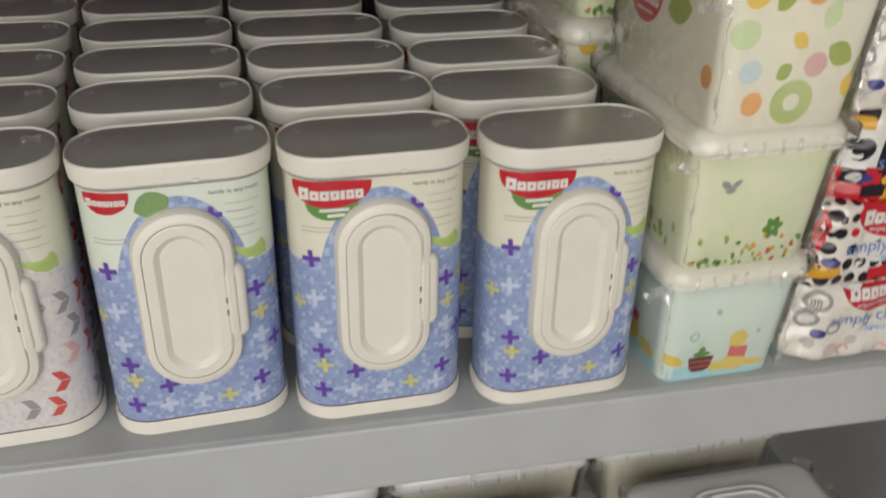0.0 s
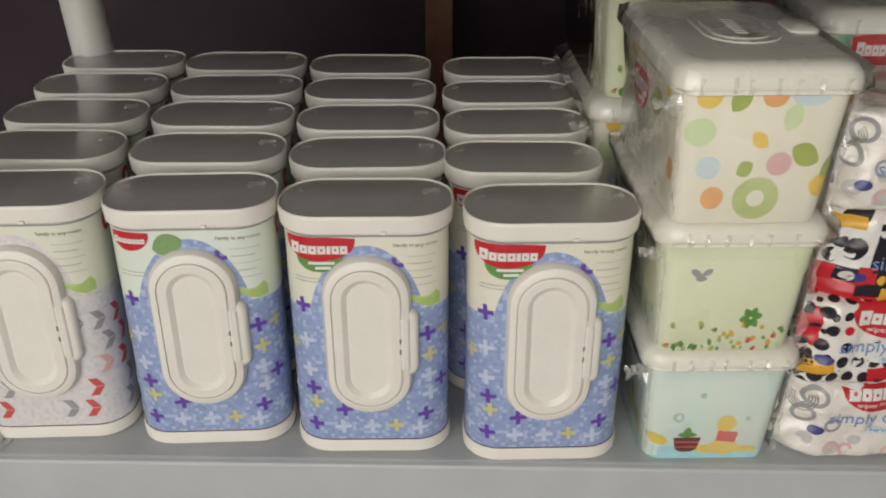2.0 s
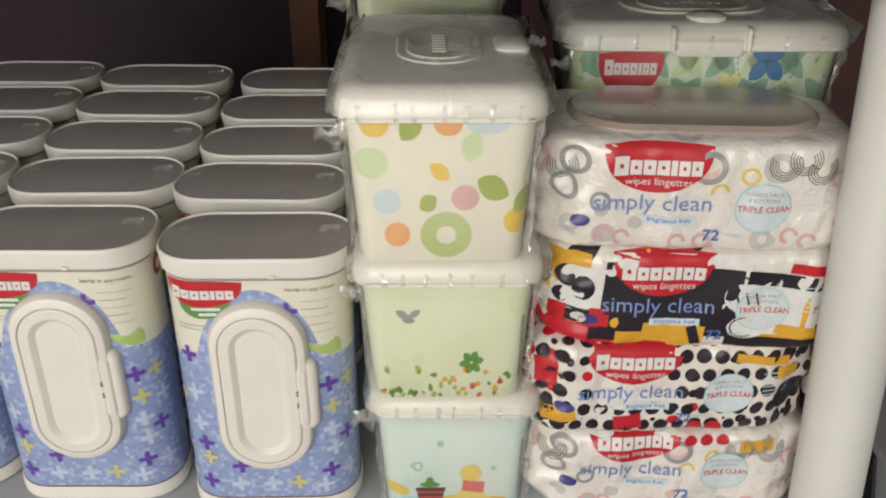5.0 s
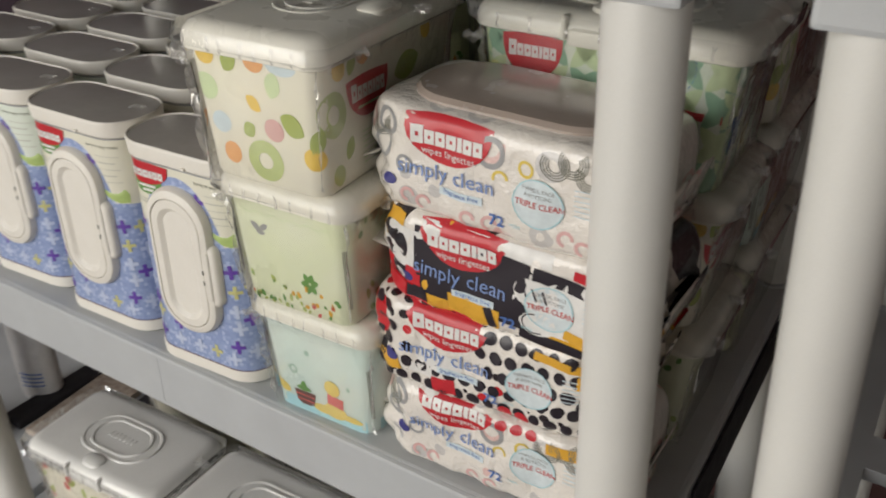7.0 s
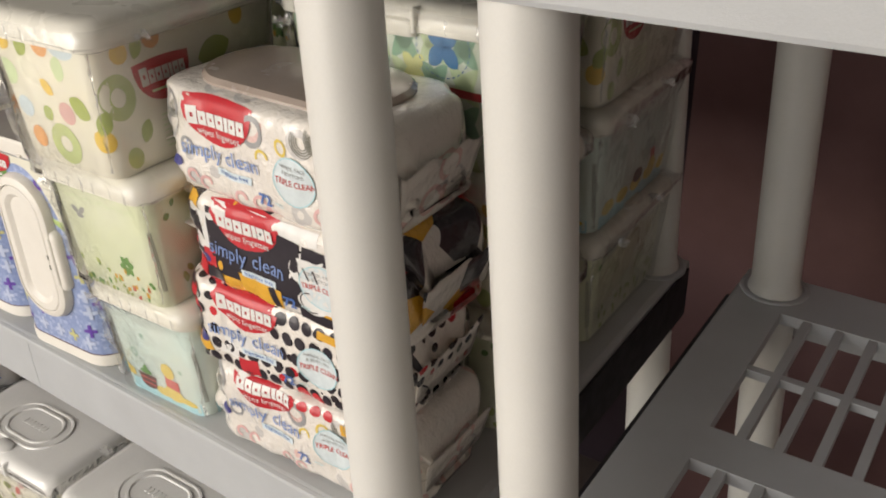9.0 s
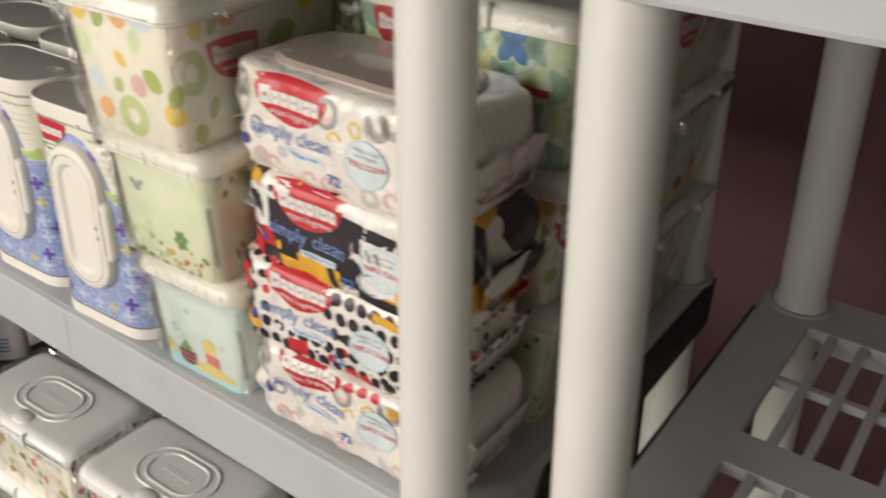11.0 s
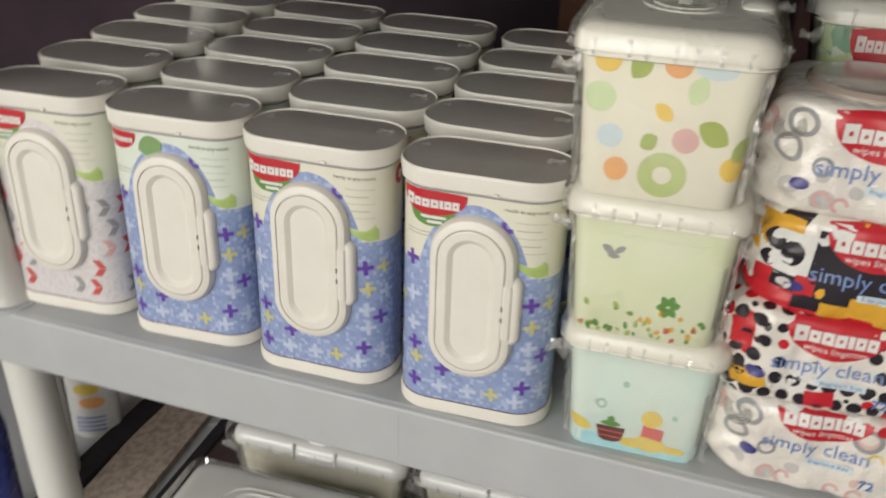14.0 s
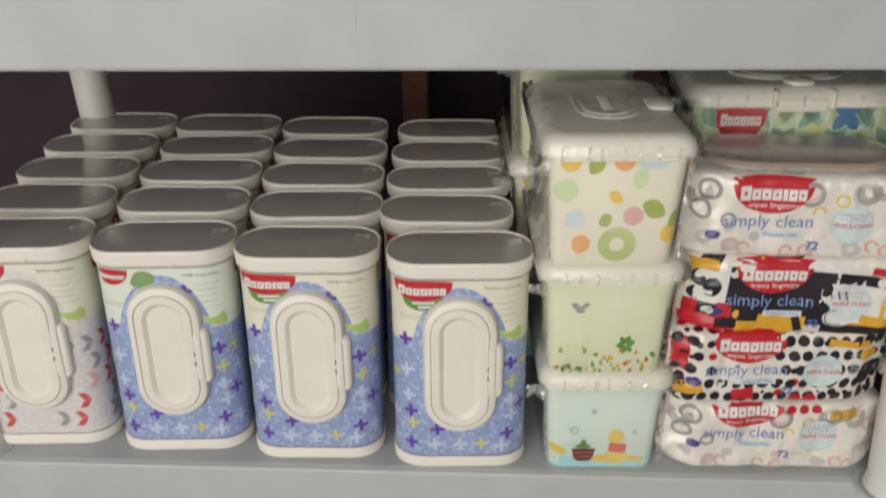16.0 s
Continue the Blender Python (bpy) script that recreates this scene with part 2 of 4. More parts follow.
# near black, for strips that stand in for shade
SHADEBLACK = plain("shade_black", (0.02, 0.018, 0.022), rough=0.7)
WALLBROWN = plain("brown_wall_sheet", (0.175, 0.088, 0.086), (0.14, 0.07, 0.07), 0.7, 8, (0.3, 0.7), 0.3, fine=150)
PALEGREY = ink("pale_grey_ink", (0.50, 0.50, 0.44))
PLASTER = plain("grey_plaster", (0.46, 0.43, 0.40), (0.40, 0.37, 0.35), 0.85, 6, bump=0.3)


# ---- building helpers ----
def solid(name, verts, faces, material, parent=None, label="", smooth=True, uvs=None):
    """Links one mesh; materials may be a list when faces carry an index as their last item."""
    me = bpy.data.meshes.new(name)
    me.from_pydata([tuple(v) for v in verts], [], faces)
    me.materials.append(material)
    if uvs:
        layer = me.uv_layers.new(name="UVMap")
        for loop in me.loops:
            layer.data[loop.index].uv = uvs[loop.vertex_index]
    me.validate()
    if smooth:
        me.shade_smooth()
    ob = new(name, me)
    ob.parent = parent
    if label:
        ob["label"] = label
    return ob


def part(name, bm, material, parent, label="", smooth=False):
    me = bpy.data.meshes.new(name)
    bm.to_mesh(me)
    bm.free()
    me.materials.append(material)
    if smooth:
        me.shade_smooth()
    ob = new(name, me)
    ob.parent = parent
    if label:
        ob["label"] = label
    return ob


def holder(name, m, label, category, group=""):
    ob = new(name)
    ob.empty_display_size = 0.02
    ob.matrix_basis = m
    return tagged(ob, label, category, group)


def block(bm, x0, y0, z0, x1, y1, z1, bevel=0.0):
    made = bmesh.ops.create_cube(bm, size=1, matrix=Matrix.Translation(((x0 + x1) / 2, (y0 + y1) / 2, (z0 + z1) / 2)) @ Matrix.Diagonal((x1 - x0, y1 - y0, z1 - z0, 1)))
    if bevel:
        edges = list({e for v in made["verts"] for e in v.link_edges})
        bmesh.ops.bevel(bm, geom=edges, offset=bevel, segments=2, affect="EDGES", profile=0.6)


def along(w, d, r, u):
    """The point of a rounded rectangle's outline at the length u from the middle of its front, towards +x, and its outward way."""
    fw, fd, arc = w - 2 * r, d - 2 * r, math.pi * r / 2
    total = 2 * (fw + fd + 2 * arc)
    s = (u + fw / 2) % total
    runs = ((fw, -fw / 2, -d / 2, 1, 0), (fd, w / 2, -fd / 2, 0, 1), (fw, fw / 2, d / 2, -1, 0), (fd, -w / 2, fd / 2, 0, -1))
    for length, x, y, ax, ay in runs:
        if s <= length:
            return Vector((x + ax * s, y + ay * s)), Vector((ay, -ax))
        s -= length
        if s <= arc:
            a = s / r
            n = Vector((ay, -ax)) * math.cos(a) + Vector((ax, ay)) * math.sin(a)
            c = Vector((x + ax * length, y + ay * length)) - Vector((ay, -ax)) * r
            return c + n * r, n
        s -= arc
    return Vector((-fw / 2, -d / 2)), Vector((0, -1))


def outline(w, d, r, seg=6):
    pts = []
    for cx, cy, a0 in ((w / 2 - r, -d / 2 + r, -90), (w / 2 - r, d / 2 - r, 0), (-w / 2 + r, d / 2 - r, 90), (-w / 2 + r, -d / 2 + r, 180)):
        for k in range(seg + 1):
            a = radians(a0 + 90 * k / seg)
            pts.append((cx + r * math.cos(a), cy + r * math.sin(a)))
    return pts


def loft(name, rings, material, parent, label="", cap_low=True, cap_high=True, smooth=True):
    """rings: closed outlines of equal length, as lists of 3D points, from low to high."""
    n, verts, faces = len(rings[0]), [p for r in rings for p in r], []
    for k in range(len(rings) - 1):
        for i in range(n):
            j = (i + 1) % n
            faces.append((k * n + i, k * n + j, (k + 1) * n + j, (k + 1) * n + i))
    if cap_low:
        faces.append(tuple(reversed(range(n))))
    if cap_high:
        faces.append(tuple(range((len(rings) - 1) * n, len(rings) * n)))
    ob = solid(name, verts, faces, material, parent, label, False)
    if smooth:
        for p in ob.data.polygons:
            p.use_smooth = len(p.vertices) == 4
        ob.data.set_sharp_from_angle(angle=radians(38))
    return ob


def ring3(w, d, r, z, seg=6, x=0, y=0):
    return [(px + x, py + y, z) for px, py in outline(w, d, r, seg)]


# flat shapes: (points, faces) in the surface's own two axes
def star(pts):
    cx, cy = sum(p[0] for p in pts) / len(pts), sum(p[1] for p in pts) / len(pts)
    n, verts, faces = len(pts), [], []
    for k in (1.0, 0.8, 0.6, 0.4, 0.2):
        verts += [(cx + (x - cx) * k, cy + (y - cy) * k) for x, y in pts]
    verts.append((cx, cy))
    for k in range(4):
        for i in range(n):
            j = (i + 1) % n
            faces.append((k * n + i, k * n + j, (k + 1) * n + j, (k + 1) * n + i))
    faces += [(4 * n + i, 4 * n + (i + 1) % n, 5 * n) for i in range(n)]
    return verts, faces


def ellipse(cx, cy, rx, ry=None, turn=0, n=20, a0=0, a1=360):
    ry, t = ry or rx, radians(turn)
    pts = []
    for k in range(n):
        a = radians(a0 + (a1 - a0) * k / n)
        x, y = rx * math.cos(a), ry * math.sin(a)
        pts.append((cx + x * math.cos(t) - y * math.sin(t), cy + x * math.sin(t) + y * math.cos(t)))
    return pts


def disc(cx, cy, rx, ry=None, turn=0):
    return star(ellipse(cx, cy, rx, ry, turn))


def leaf_shape(cx, cy, length, width, turn):
    t, pts = radians(turn), []
    for k in range(20):
        a = 2 * math.pi * k / 20
        x = length / 2 * math.cos(a)
        y = width / 2 * math.sin(a) * abs(math.sin(a)) ** 0.6
        pts.append((cx + x * math.cos(t) - y * math.sin(t), cy + x * math.sin(t) + y * math.cos(t)))
    return star(pts)


def annulus(cx, cy, r0, r1, squash=1.0, a0=0, a1=360, n=24):
    verts, faces = [], []
    for k in range(n + 1):
        a = radians(a0 + (a1 - a0) * k / n)
        verts += [(cx + r0 * math.cos(a), cy + r0 * squash * math.sin(a)), (cx + r1 * math.cos(a), cy + r1 * squash * math.sin(a))]
    faces = [(2 * k, 2 * k + 1, 2 * k + 3, 2 * k + 2) for k in range(n)]
    return verts, faces


def bar(cx, cy, w, h, turn=0, n=6):
    t, rows = radians(turn), (4 if h > 0.004 else 1)
    pts = [(-w / 2 + w * i / n, -h / 2 + h * j / rows) for j in range(rows + 1) for i in range(n + 1)]
    pts = [(cx + x * math.cos(t) - y * math.sin(t), cy + x * math.sin(t) + y * math.cos(t)) for x, y in pts]
    faces = [(j * (n + 1) + i, j * (n + 1) + i + 1, (j + 1) * (n + 1) + i + 1, (j + 1) * (n + 1) + i) for j in range(rows) for i in range(n)]
    return pts, faces


def slant(cx, cy, w, h, lean):
    return star([(cx - w / 2, cy - h / 2 - lean), (cx + w / 2, cy - h / 2 + lean), (cx + w / 2, cy + h / 2 + lean), (cx - w / 2, cy + h / 2 - lean)])


def plus(cx, cy, s, turn=0):
    a, k, t = s / 2, s * 0.13, radians(turn)
    pts = ((a, -k), (a, k), (k, k), (k, a), (-k, a), (-k, k), (-a, k), (-a, -k), (-k, -k), (-k, -a), (k, -a), (k, -k))
    return star([(cx + x * math.cos(t) - y * math.sin(t), cy + x * math.sin(t) + y * math.cos(t)) for x, y in pts])


def chevron(x, z, s):
    upper = star([(x, z + s), (x + 0.8 * s, z + s), (x + 1.45 * s, z + 0.04 * s), (x + 0.65 * s, z + 0.04 * s)])
    lower = star([(x + 0.65 * s, z - 0.04 * s), (x + 1.45 * s, z - 0.04 * s), (x + 0.8 * s, z - s), (x, z - s)])
    return upper, lower


def join(*shapes):
    verts, faces = [], []
    for v, f in shapes:
        k = len(verts)
        verts += v
        faces += [tuple(i + k for i in q) for q in f]
    return verts, faces


LETTERS = {}


def lettering(text, cx, cy, width, turn=0, squash=1.0, bold=0.0):
    """Words in the built-in font, centred, of that width, as a flat shape."""
    key = (text, bold)
    if key not in LETTERS:
        cu = bpy.data.curves.new("letters", "FONT")
        cu.body, cu.resolution_u, cu.offset = text, 2, bold
        ob = new("letters", cu)
        bpy.context.view_layer.update()
        me = bpy.data.meshes.new_from_object(ob.evaluated_get(bpy.context.evaluated_depsgraph_get()))
        LETTERS[key] = ([tuple(v.co[:2]) for v in me.vertices], [tuple(p.vertices) for p in me.polygons])
        bpy.data.objects.remove(ob)
        bpy.data.meshes.remove(me)
        bpy.data.curves.remove(cu)
    verts, faces = LETTERS[key]
    xs, ys = [v[0] for v in verts], [v[1] for v in verts]
    s, mx, my, t = width / (max(xs) - min(xs)), (max(xs) + min(xs)) / 2, (max(ys) + min(ys)) / 2, radians(turn)
    out = []
    for x, y in verts:
        x, y = (x - mx) * s, (y - my) * s * squash
        out.append((cx + x * math.cos(t) - y * math.sin(t), cy + x * math.sin(t) + y * math.cos(t)))
    return out, faces


def decal(name, shape, surf, material, parent, lift=0.0005, label=""):
    """A thin printed shape that follows the surface surf(u, v, lift)."""
    verts, faces = shape
    return solid(name, [surf(u, v, lift) for u, v in verts], faces, material, parent, label, True)


def badge_shape(cx, cy, w, h):
    """A half-round badge: straight top, round below."""
    pts = [(cx - w / 2 + w * k / 8, cy + h / 2 + 0.06 * h * math.sin(math.pi * k / 8)) for k in range(9)]
    for k in range(1, 14):
        a = math.pi * k / 14
        pts.append((cx + w / 2 * math.cos(a), cy + h / 2 - h * math.sin(a) ** 0.8))
    return star(pts)


def wordmark(cx, cy, w, h, turn=0):
    """A row of plain slotted blocks where a brand's word stands."""
    t, made, x = radians(turn), [], -w / 2
    slot = (0.0, 0.0, 0.26, 0.24)
    for wide, high in ((0.165, 1.15), (0.135, 0.88), (0.14, 0.88), (0.14, 0.88), (0.07, 0.88), (0.125, 0.88), (0.125, 0.88)):
        bw, bh, mid, rise = wide * w, high * h, x + wide * w / 2, (high - 1) * h * 0.35
        ox, oz, sw, sh = (q * r for q, r in zip(slot, (bw, bh, bw, bh)))
        us, vs = (-bw / 2, ox - sw / 2, ox + sw / 2, bw / 2), (-bh / 2, oz - sh / 2, oz + sh / 2, bh / 2)
        pts = [(mid + u, rise + v) for v in vs for u in us]
        faces = [(r * 4 + c, r * 4 + c + 1, r * 4 + c + 5, r * 4 + c + 4) for r in range(3) for c in range(3) if (r, c) != (1, 1) or wide < 0.1]
        made.append(([(cx + px * math.cos(t) - pz * math.sin(t), cy + px * math.sin(t) + pz * math.cos(t)) for px, pz in pts], faces))
        x += bw + w * 0.0165
    return made


def decals(name, shapes, surf, material, parent, lift=0.0005):
    """One printed part for each shape."""
    for shape in shapes:
        decal(name, shape, surf, material, parent, lift)


def film_fold(parent, path, out, width, seed, rough=0.0016):
    """A narrow crumpled ridge of gathered film along a line of points."""
    rnd, verts, faces = random.Random(seed), [], []
    for p in path:
        for j in range(4):
            reach = width * j / 3 * rnd.uniform(0.35, 1.25)
            verts.append(tuple(p[k] + out[k] * reach + rnd.uniform(-rough, rough) * (0.4 + 0.5 * j) for k in range(3)))
    for i in range(len(path) - 1):
        for j in range(3):
            a = i * 4 + j
            faces += [(a, a + 1, a + 5), (a, a + 5, a + 4)]
    ob = solid("film_fold", verts, faces, FOLD, parent, "crumpled gathered film", False)
    ob.visible_shadow = False
    return ob


def film_tuft(parent, x, y, z, size, seed, flat=0.35, n=7):
    """A small crumpled scrap of film."""
    rnd, verts, faces = random.Random(seed), [], []
    for i in range(n):
        for j in range(n):
            u, v = i / (n - 1) - 0.5, j / (n - 1) - 0.5
            k = 1 - 1.2 * max(abs(u), abs(v)) ** 2
            verts.append((x + size * u + rnd.uniform(-0.1, 0.1) * size, y + size * v * 0.8 + rnd.uniform(-0.1, 0.1) * size, z + size * flat * (k * 0.5 + rnd.uniform(-0.35, 0.35))))
    for i in range(n - 1):
        for j in range(n - 1):
            a = i * n + j
            faces += [(a, a + n, a + n + 1), (a, a + n + 1, a + 1)]
    ob = solid("film_tuft", verts, faces, FOLD, parent, "crumpled clear film", False)
    ob.visible_shadow = False
    return ob


# ---- the room ----
def room_box(name, x0, y0, z0, x1, y1, z1, material, label, category):
    bm = bmesh.new()
    block(bm, x0, y0, z0, x1, y1, z1)
    return tagged(part(name, bm, material, None), label, category, kind="structure")


room_box("ground", -60, -60, -0.12, 60, 60, -0.06, CONCRETE, "brownish concrete apron outside the garage", "ground")
room_box("floor", -2.6, -3.0, -0.056, 2.6, 0.95, 0.0, CONCRETE, "worn speckled concrete garage floor", "floor")
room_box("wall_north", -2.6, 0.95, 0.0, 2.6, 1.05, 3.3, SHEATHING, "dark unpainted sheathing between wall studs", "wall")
# unseen walls and ceiling, toned and sized to shape the light
room_box("wall_east", 2.6, -3.0, 0.0, 2.7, 1.05, 3.3, PLASTER, "unseen plain grey plastered garage wall", "wall")
room_box("wall_west", -2.7, -3.0, 0.0, -2.6, 1.05, 3.3, PLASTER, "unseen plain grey plastered garage wall", "wall")
room_box("ceiling", -2.7, -3.1, 3.3, 2.7, 1.05, 3.4, PLASTER, "unseen plain grey garage ceiling", "ceiling")
room_box("wall_south", 0.8, -3.1, 0.0, 2.6, -3.0, 3.3, PLASTER, "unseen plain grey wall beside the front opening", "wall")
room_box("trim", -2.6, -3.1, 3.1, 0.8, -3.0, 3.3, PLASTER, "unseen plain grey lintel over the front opening", "trim")


def wall_stud(x, y):
    bm = bmesh.new()
    block(bm, -0.022, -0.045, 0, 0.022, 0.045, 3.3, 0.002)
    ob = part("wall_stud", bm, STUDWOOD, None)
    ob.location = (x, y, 0)
    return tagged(ob, "bare reddish-brown timber wall stud", "stud", "studs of the rear wall")


# sheet added so that the right part of the rear wall is lighter
room_box("wall_panel", 0.44, 0.932, 0.0, 2.6, 0.948, 2.4, WALLBROWN, "reddish-brown sheet, lighter than the rear wall it covers", "wall panel")
wall_stud(0.10, 0.903)

# ---- shelving units ----
TOP, UPPER, LOWER = 0.812, 1.279, 0.336
LEAN = -0.042


def lean_at(z):
    return LEAN * (z - TOP)


def bar_part(x0, y0, z0, x1, y1, z1, parent):
    bm = bmesh.new()
    block(bm, x0, y0, z0, x1, y1, z1)
    return part("shelf_bar", bm, SHELF, parent)


def shelf_panel(parent, x0, x1, y0, y1, z, lip=0.064, slotted=False):
    """A moulded plastic shelf: a top plate with a deep lip on four sides, slotted where it is empty."""
    dx = lean_at(z)
    x0, x1 = x0 + dx, x1 + dx
    if slotted:
        ys = [y0 + 0.03, y0 + 0.19, y0 + 0.235, y1 - 0.075]
        bar_part( x0 + 0.004, y0 + 0.004, z - 0.012, x1 - 0.004, ys[0], z, parent)
        bar_part( x0 + 0.004, ys[1], z - 0.012, x1 - 0.004, ys[2], z, parent)
        bar_part( x0 + 0.004, ys[3], z - 0.012, x1 - 0.004, y1 - 0.004, z, parent)
        for a, b in ((ys[0], ys[1]), (ys[2], ys[3])):
            x = x0 + 0.004
            bar_part(x, a, z - 0.012, x0 + 0.055, b, z, parent)
            x = x0 + 0.055
            while x < x1 - 0.06:
                group_end = min(x + 0.20, x1 - 0.05)
                s = x + 0.022
                while s < group_end - 0.02:
                    slat = bmesh.new()
                    block(slat, s, a - 0.001, z - 0.011, s + 0.008, b + 0.001, z - 0.001)
                    part("slat", slat, SHELF, parent)
                    s += 0.030
                bar_part(group_end - 0.018, a, z - 0.012, group_end + 0.004, b, z, parent)
                x = group_end
            mid = (a + b) / 2
            bar_part(x0 + 0.03, mid - 0.004, z - 0.0105, x1 - 0.03, mid + 0.004, z - 0.002, parent)
    else:
        bm = bmesh.new()
        block(bm, x0 + 0.004, y0 + 0.004, z - 0.012, x1 - 0.004, y1 - 0.004, z, 0.003)
        part("shelf_top", bm, SHELF, parent)
    for nm, a in (("front_lip", (x0, y0, z - lip, x1, y0 + 0.012, z - 0.001)), ("back_lip", (x0, y1 - 0.012, z - lip, x1, y1, z - 0.001)),
                  ("side_lip", (x0, y0 + 0.012, z - lip, x0 + 0.012, y1 - 0.012, z - 0.001)), ("side_lip", (x1 - 0.012, y0 + 0.012, z - lip, x1, y1 - 0.012, z - 0.001))):
        bm = bmesh.new()
        block(bm, *a, bevel=0.0035)
        part(nm, bm, SHELF, parent)
    bm = bmesh.new()
    seam = (x0 + x1) / 2 - 0.02
    block(bm, seam - 0.0006, y0 - 0.0003, z - lip + 0.006, seam + 0.0006, y0 + 0.004, z - 0.006)
    part("mould_seam", bm, SHELF, parent)


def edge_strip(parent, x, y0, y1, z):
    """Shade of a shelf end, drawn as a black strip cut slantwise in front."""
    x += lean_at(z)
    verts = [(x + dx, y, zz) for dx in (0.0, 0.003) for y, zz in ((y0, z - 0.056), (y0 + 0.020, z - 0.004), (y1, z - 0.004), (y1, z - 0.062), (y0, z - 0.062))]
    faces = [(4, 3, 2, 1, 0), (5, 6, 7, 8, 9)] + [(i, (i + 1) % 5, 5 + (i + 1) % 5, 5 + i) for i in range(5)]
    return solid("edge_strip", verts, faces, SHADEBLACK, parent, "black band in place of the shelf end's shade", False)


def post_run(parent, x, y0, y1, z0, z1, r=0.024):
    """One length of round post between two shelves, with a collar at its foot; it may lean from y0 to y1."""
    rings = []
    for z, k in ((z0 + 0.001, 1.12), (z0 + 0.005, 1.10), (z0 + 0.008, 1.03), (z0 + 0.012, 1.0), (z1 - 0.004, 0.97), (z1, 0.97)):
        cx, y = x + lean_at(z), y0 + (y1 - y0) * (z - z0) / (z1 - z0)
        rings.append([(cx + r * k * math.cos(2 * math.pi * i / 32), y + r * k * math.sin(2 * math.pi * i / 32), z) for i in range(32)])
    return loft("post", rings, POST, parent)


def foot_ring(parent, x, y, z):
    """The low moulded ring in which a post stands."""
    return loft("foot_ring", [[(x + lean_at(z) + k * math.cos(2 * math.pi * i / 32), y + k * math.sin(2 * math.pi * i / 32), zz) for i in range(32)]
                              for zz, k in ((z - 0.002, 0.0345), (z + 0.0015, 0.0340), (z + 0.0022, 0.0325), (z + 0.0022, 0.0305), (z + 0.0008, 0.0295))], SHELF, parent, cap_low=False)


def shelving_unit(x0, x1, y0, y1, slotted, label, levels=None, insets=(-0.001, -0.001), skew=0.0, right=0.036):
    unit = holder("shelving_unit", pose(0, 0, 0), label, "shelving unit", "plastic shelving units")
    levels = levels or (0.06, LOWER, TOP, UPPER, 1.72)
    for z in levels:
        shelf_panel(unit, x0, x1, y0 - (0.030 if z >= UPPER else 0), y1, z, slotted=slotted and z == TOP)
    for front, dx0, dx1 in ((True, 0.026, right), (False, 0.036, 0.030)):
        for x, inset in zip((x0 + dx0, x1 - dx1), insets):
            for a, b in zip(levels, levels[1:]):
                ya = (y0 + (inset if a <= TOP else -0.004)) if front else y1 - 0.031
                yb = (y0 + (inset if b <= TOP else -0.004)) if front else y1 - 0.031
                post_run(unit, x, ya, yb, a, b - 0.012)
            y = y0 + inset if front else y1 - 0.031
            loft("foot", [[(x + lean_at(z) + 0.023 * math.cos(2 * math.pi * i / 24), y + 0.023 * math.sin(2 * math.pi * i / 24), z) for i in range(24)] for z in (0.0, 0.05)], POST, unit)
            if inset != -0.001 or not front:
                foot_ring(unit, x, y, TOP if TOP in levels else LOWER)
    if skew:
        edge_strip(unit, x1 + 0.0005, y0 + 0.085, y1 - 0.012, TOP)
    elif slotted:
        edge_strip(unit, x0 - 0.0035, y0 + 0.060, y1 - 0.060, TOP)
    # sheared below its upper shelf so that its edges fit the camera's view
    for ob in unit.children:
        for v in ob.data.vertices:
            k = max(0.0, min(1.0, (UPPER - 0.07 - v.co.z) / (UPPER - 0.07 - TOP - 0.01)))
            v.co.y += skew * k * (v.co.x - 0.15) + (0.008 * k if skew else 0.0)
    return unit


shelving_unit(-0.332, 0.618, -0.034, 0.462, False, "pale grey plastic shelving unit stocked with wipes tubs", None, (0.0265, -0.0085), -0.030, 0.028)
shelving_unit(0.676, 1.60, -0.034, 0.475, True, "empty pale grey plastic shelving unit with slotted shelves")
shelving_unit(-1.30, -0.350, -0.034, 0.475, False, "low pale grey plastic shelving unit holding a few bottles", (0.06, LOWER))

# ---- upright wipes tubs ----
TW, TD, TR, TH = 0.127, 0.068, 0.028, 0.222


def tub_surf(u, v, lift):
    p, n = along(TW, TD, TR, u)
    return (p.x + n.x * lift, p.y + n.y * lift, v)


def slab(name, cx, cz, rx, rz, r, y_back, y_front, material, parent, bevel=0.003, dish=None, label="", faceted=False):
    """An upright rounded slab on the front of a tub; dish: a sunken field (rx, rz, depth)."""
    def face(ax, az, rr, y):
        return [(cx + px, y, cz + pz) for px, pz in outline(2 * ax, 2 * az, min(rr, ax * 0.98, az * 0.98), 8)]

    def facet(ax, az, cut, y):
        pts = face(ax, az, cut, y)
        for c in range(4):
            a, b_ = Vector(pts[9 * c]), Vector(pts[9 * c + 8])
            for k in range(9):
                pts[9 * c + k] = tuple(a.lerp(b_, k / 8))
        return pts
    rings = [face(rx, rz, r, y_back), face(rx, rz, r, y_front + bevel), face(rx - bevel * 0.35, rz - bevel * 0.35, r, y_front + bevel * 0.3), face(rx - bevel, rz - bevel, r, y_front)]
    if dish:
        dx, dz, deep, slope = dish
        if faceted:
            rings += [face(dx + slope, dz + slope, r, y_front), facet(dx, dz, dx * 0.62, y_front + deep)]
        else:
            rings += [face(dx + slope, dz + slope, r, y_front), face(dx, dz, r, y_front + deep)]
    return loft(name, rings, material, parent, label)


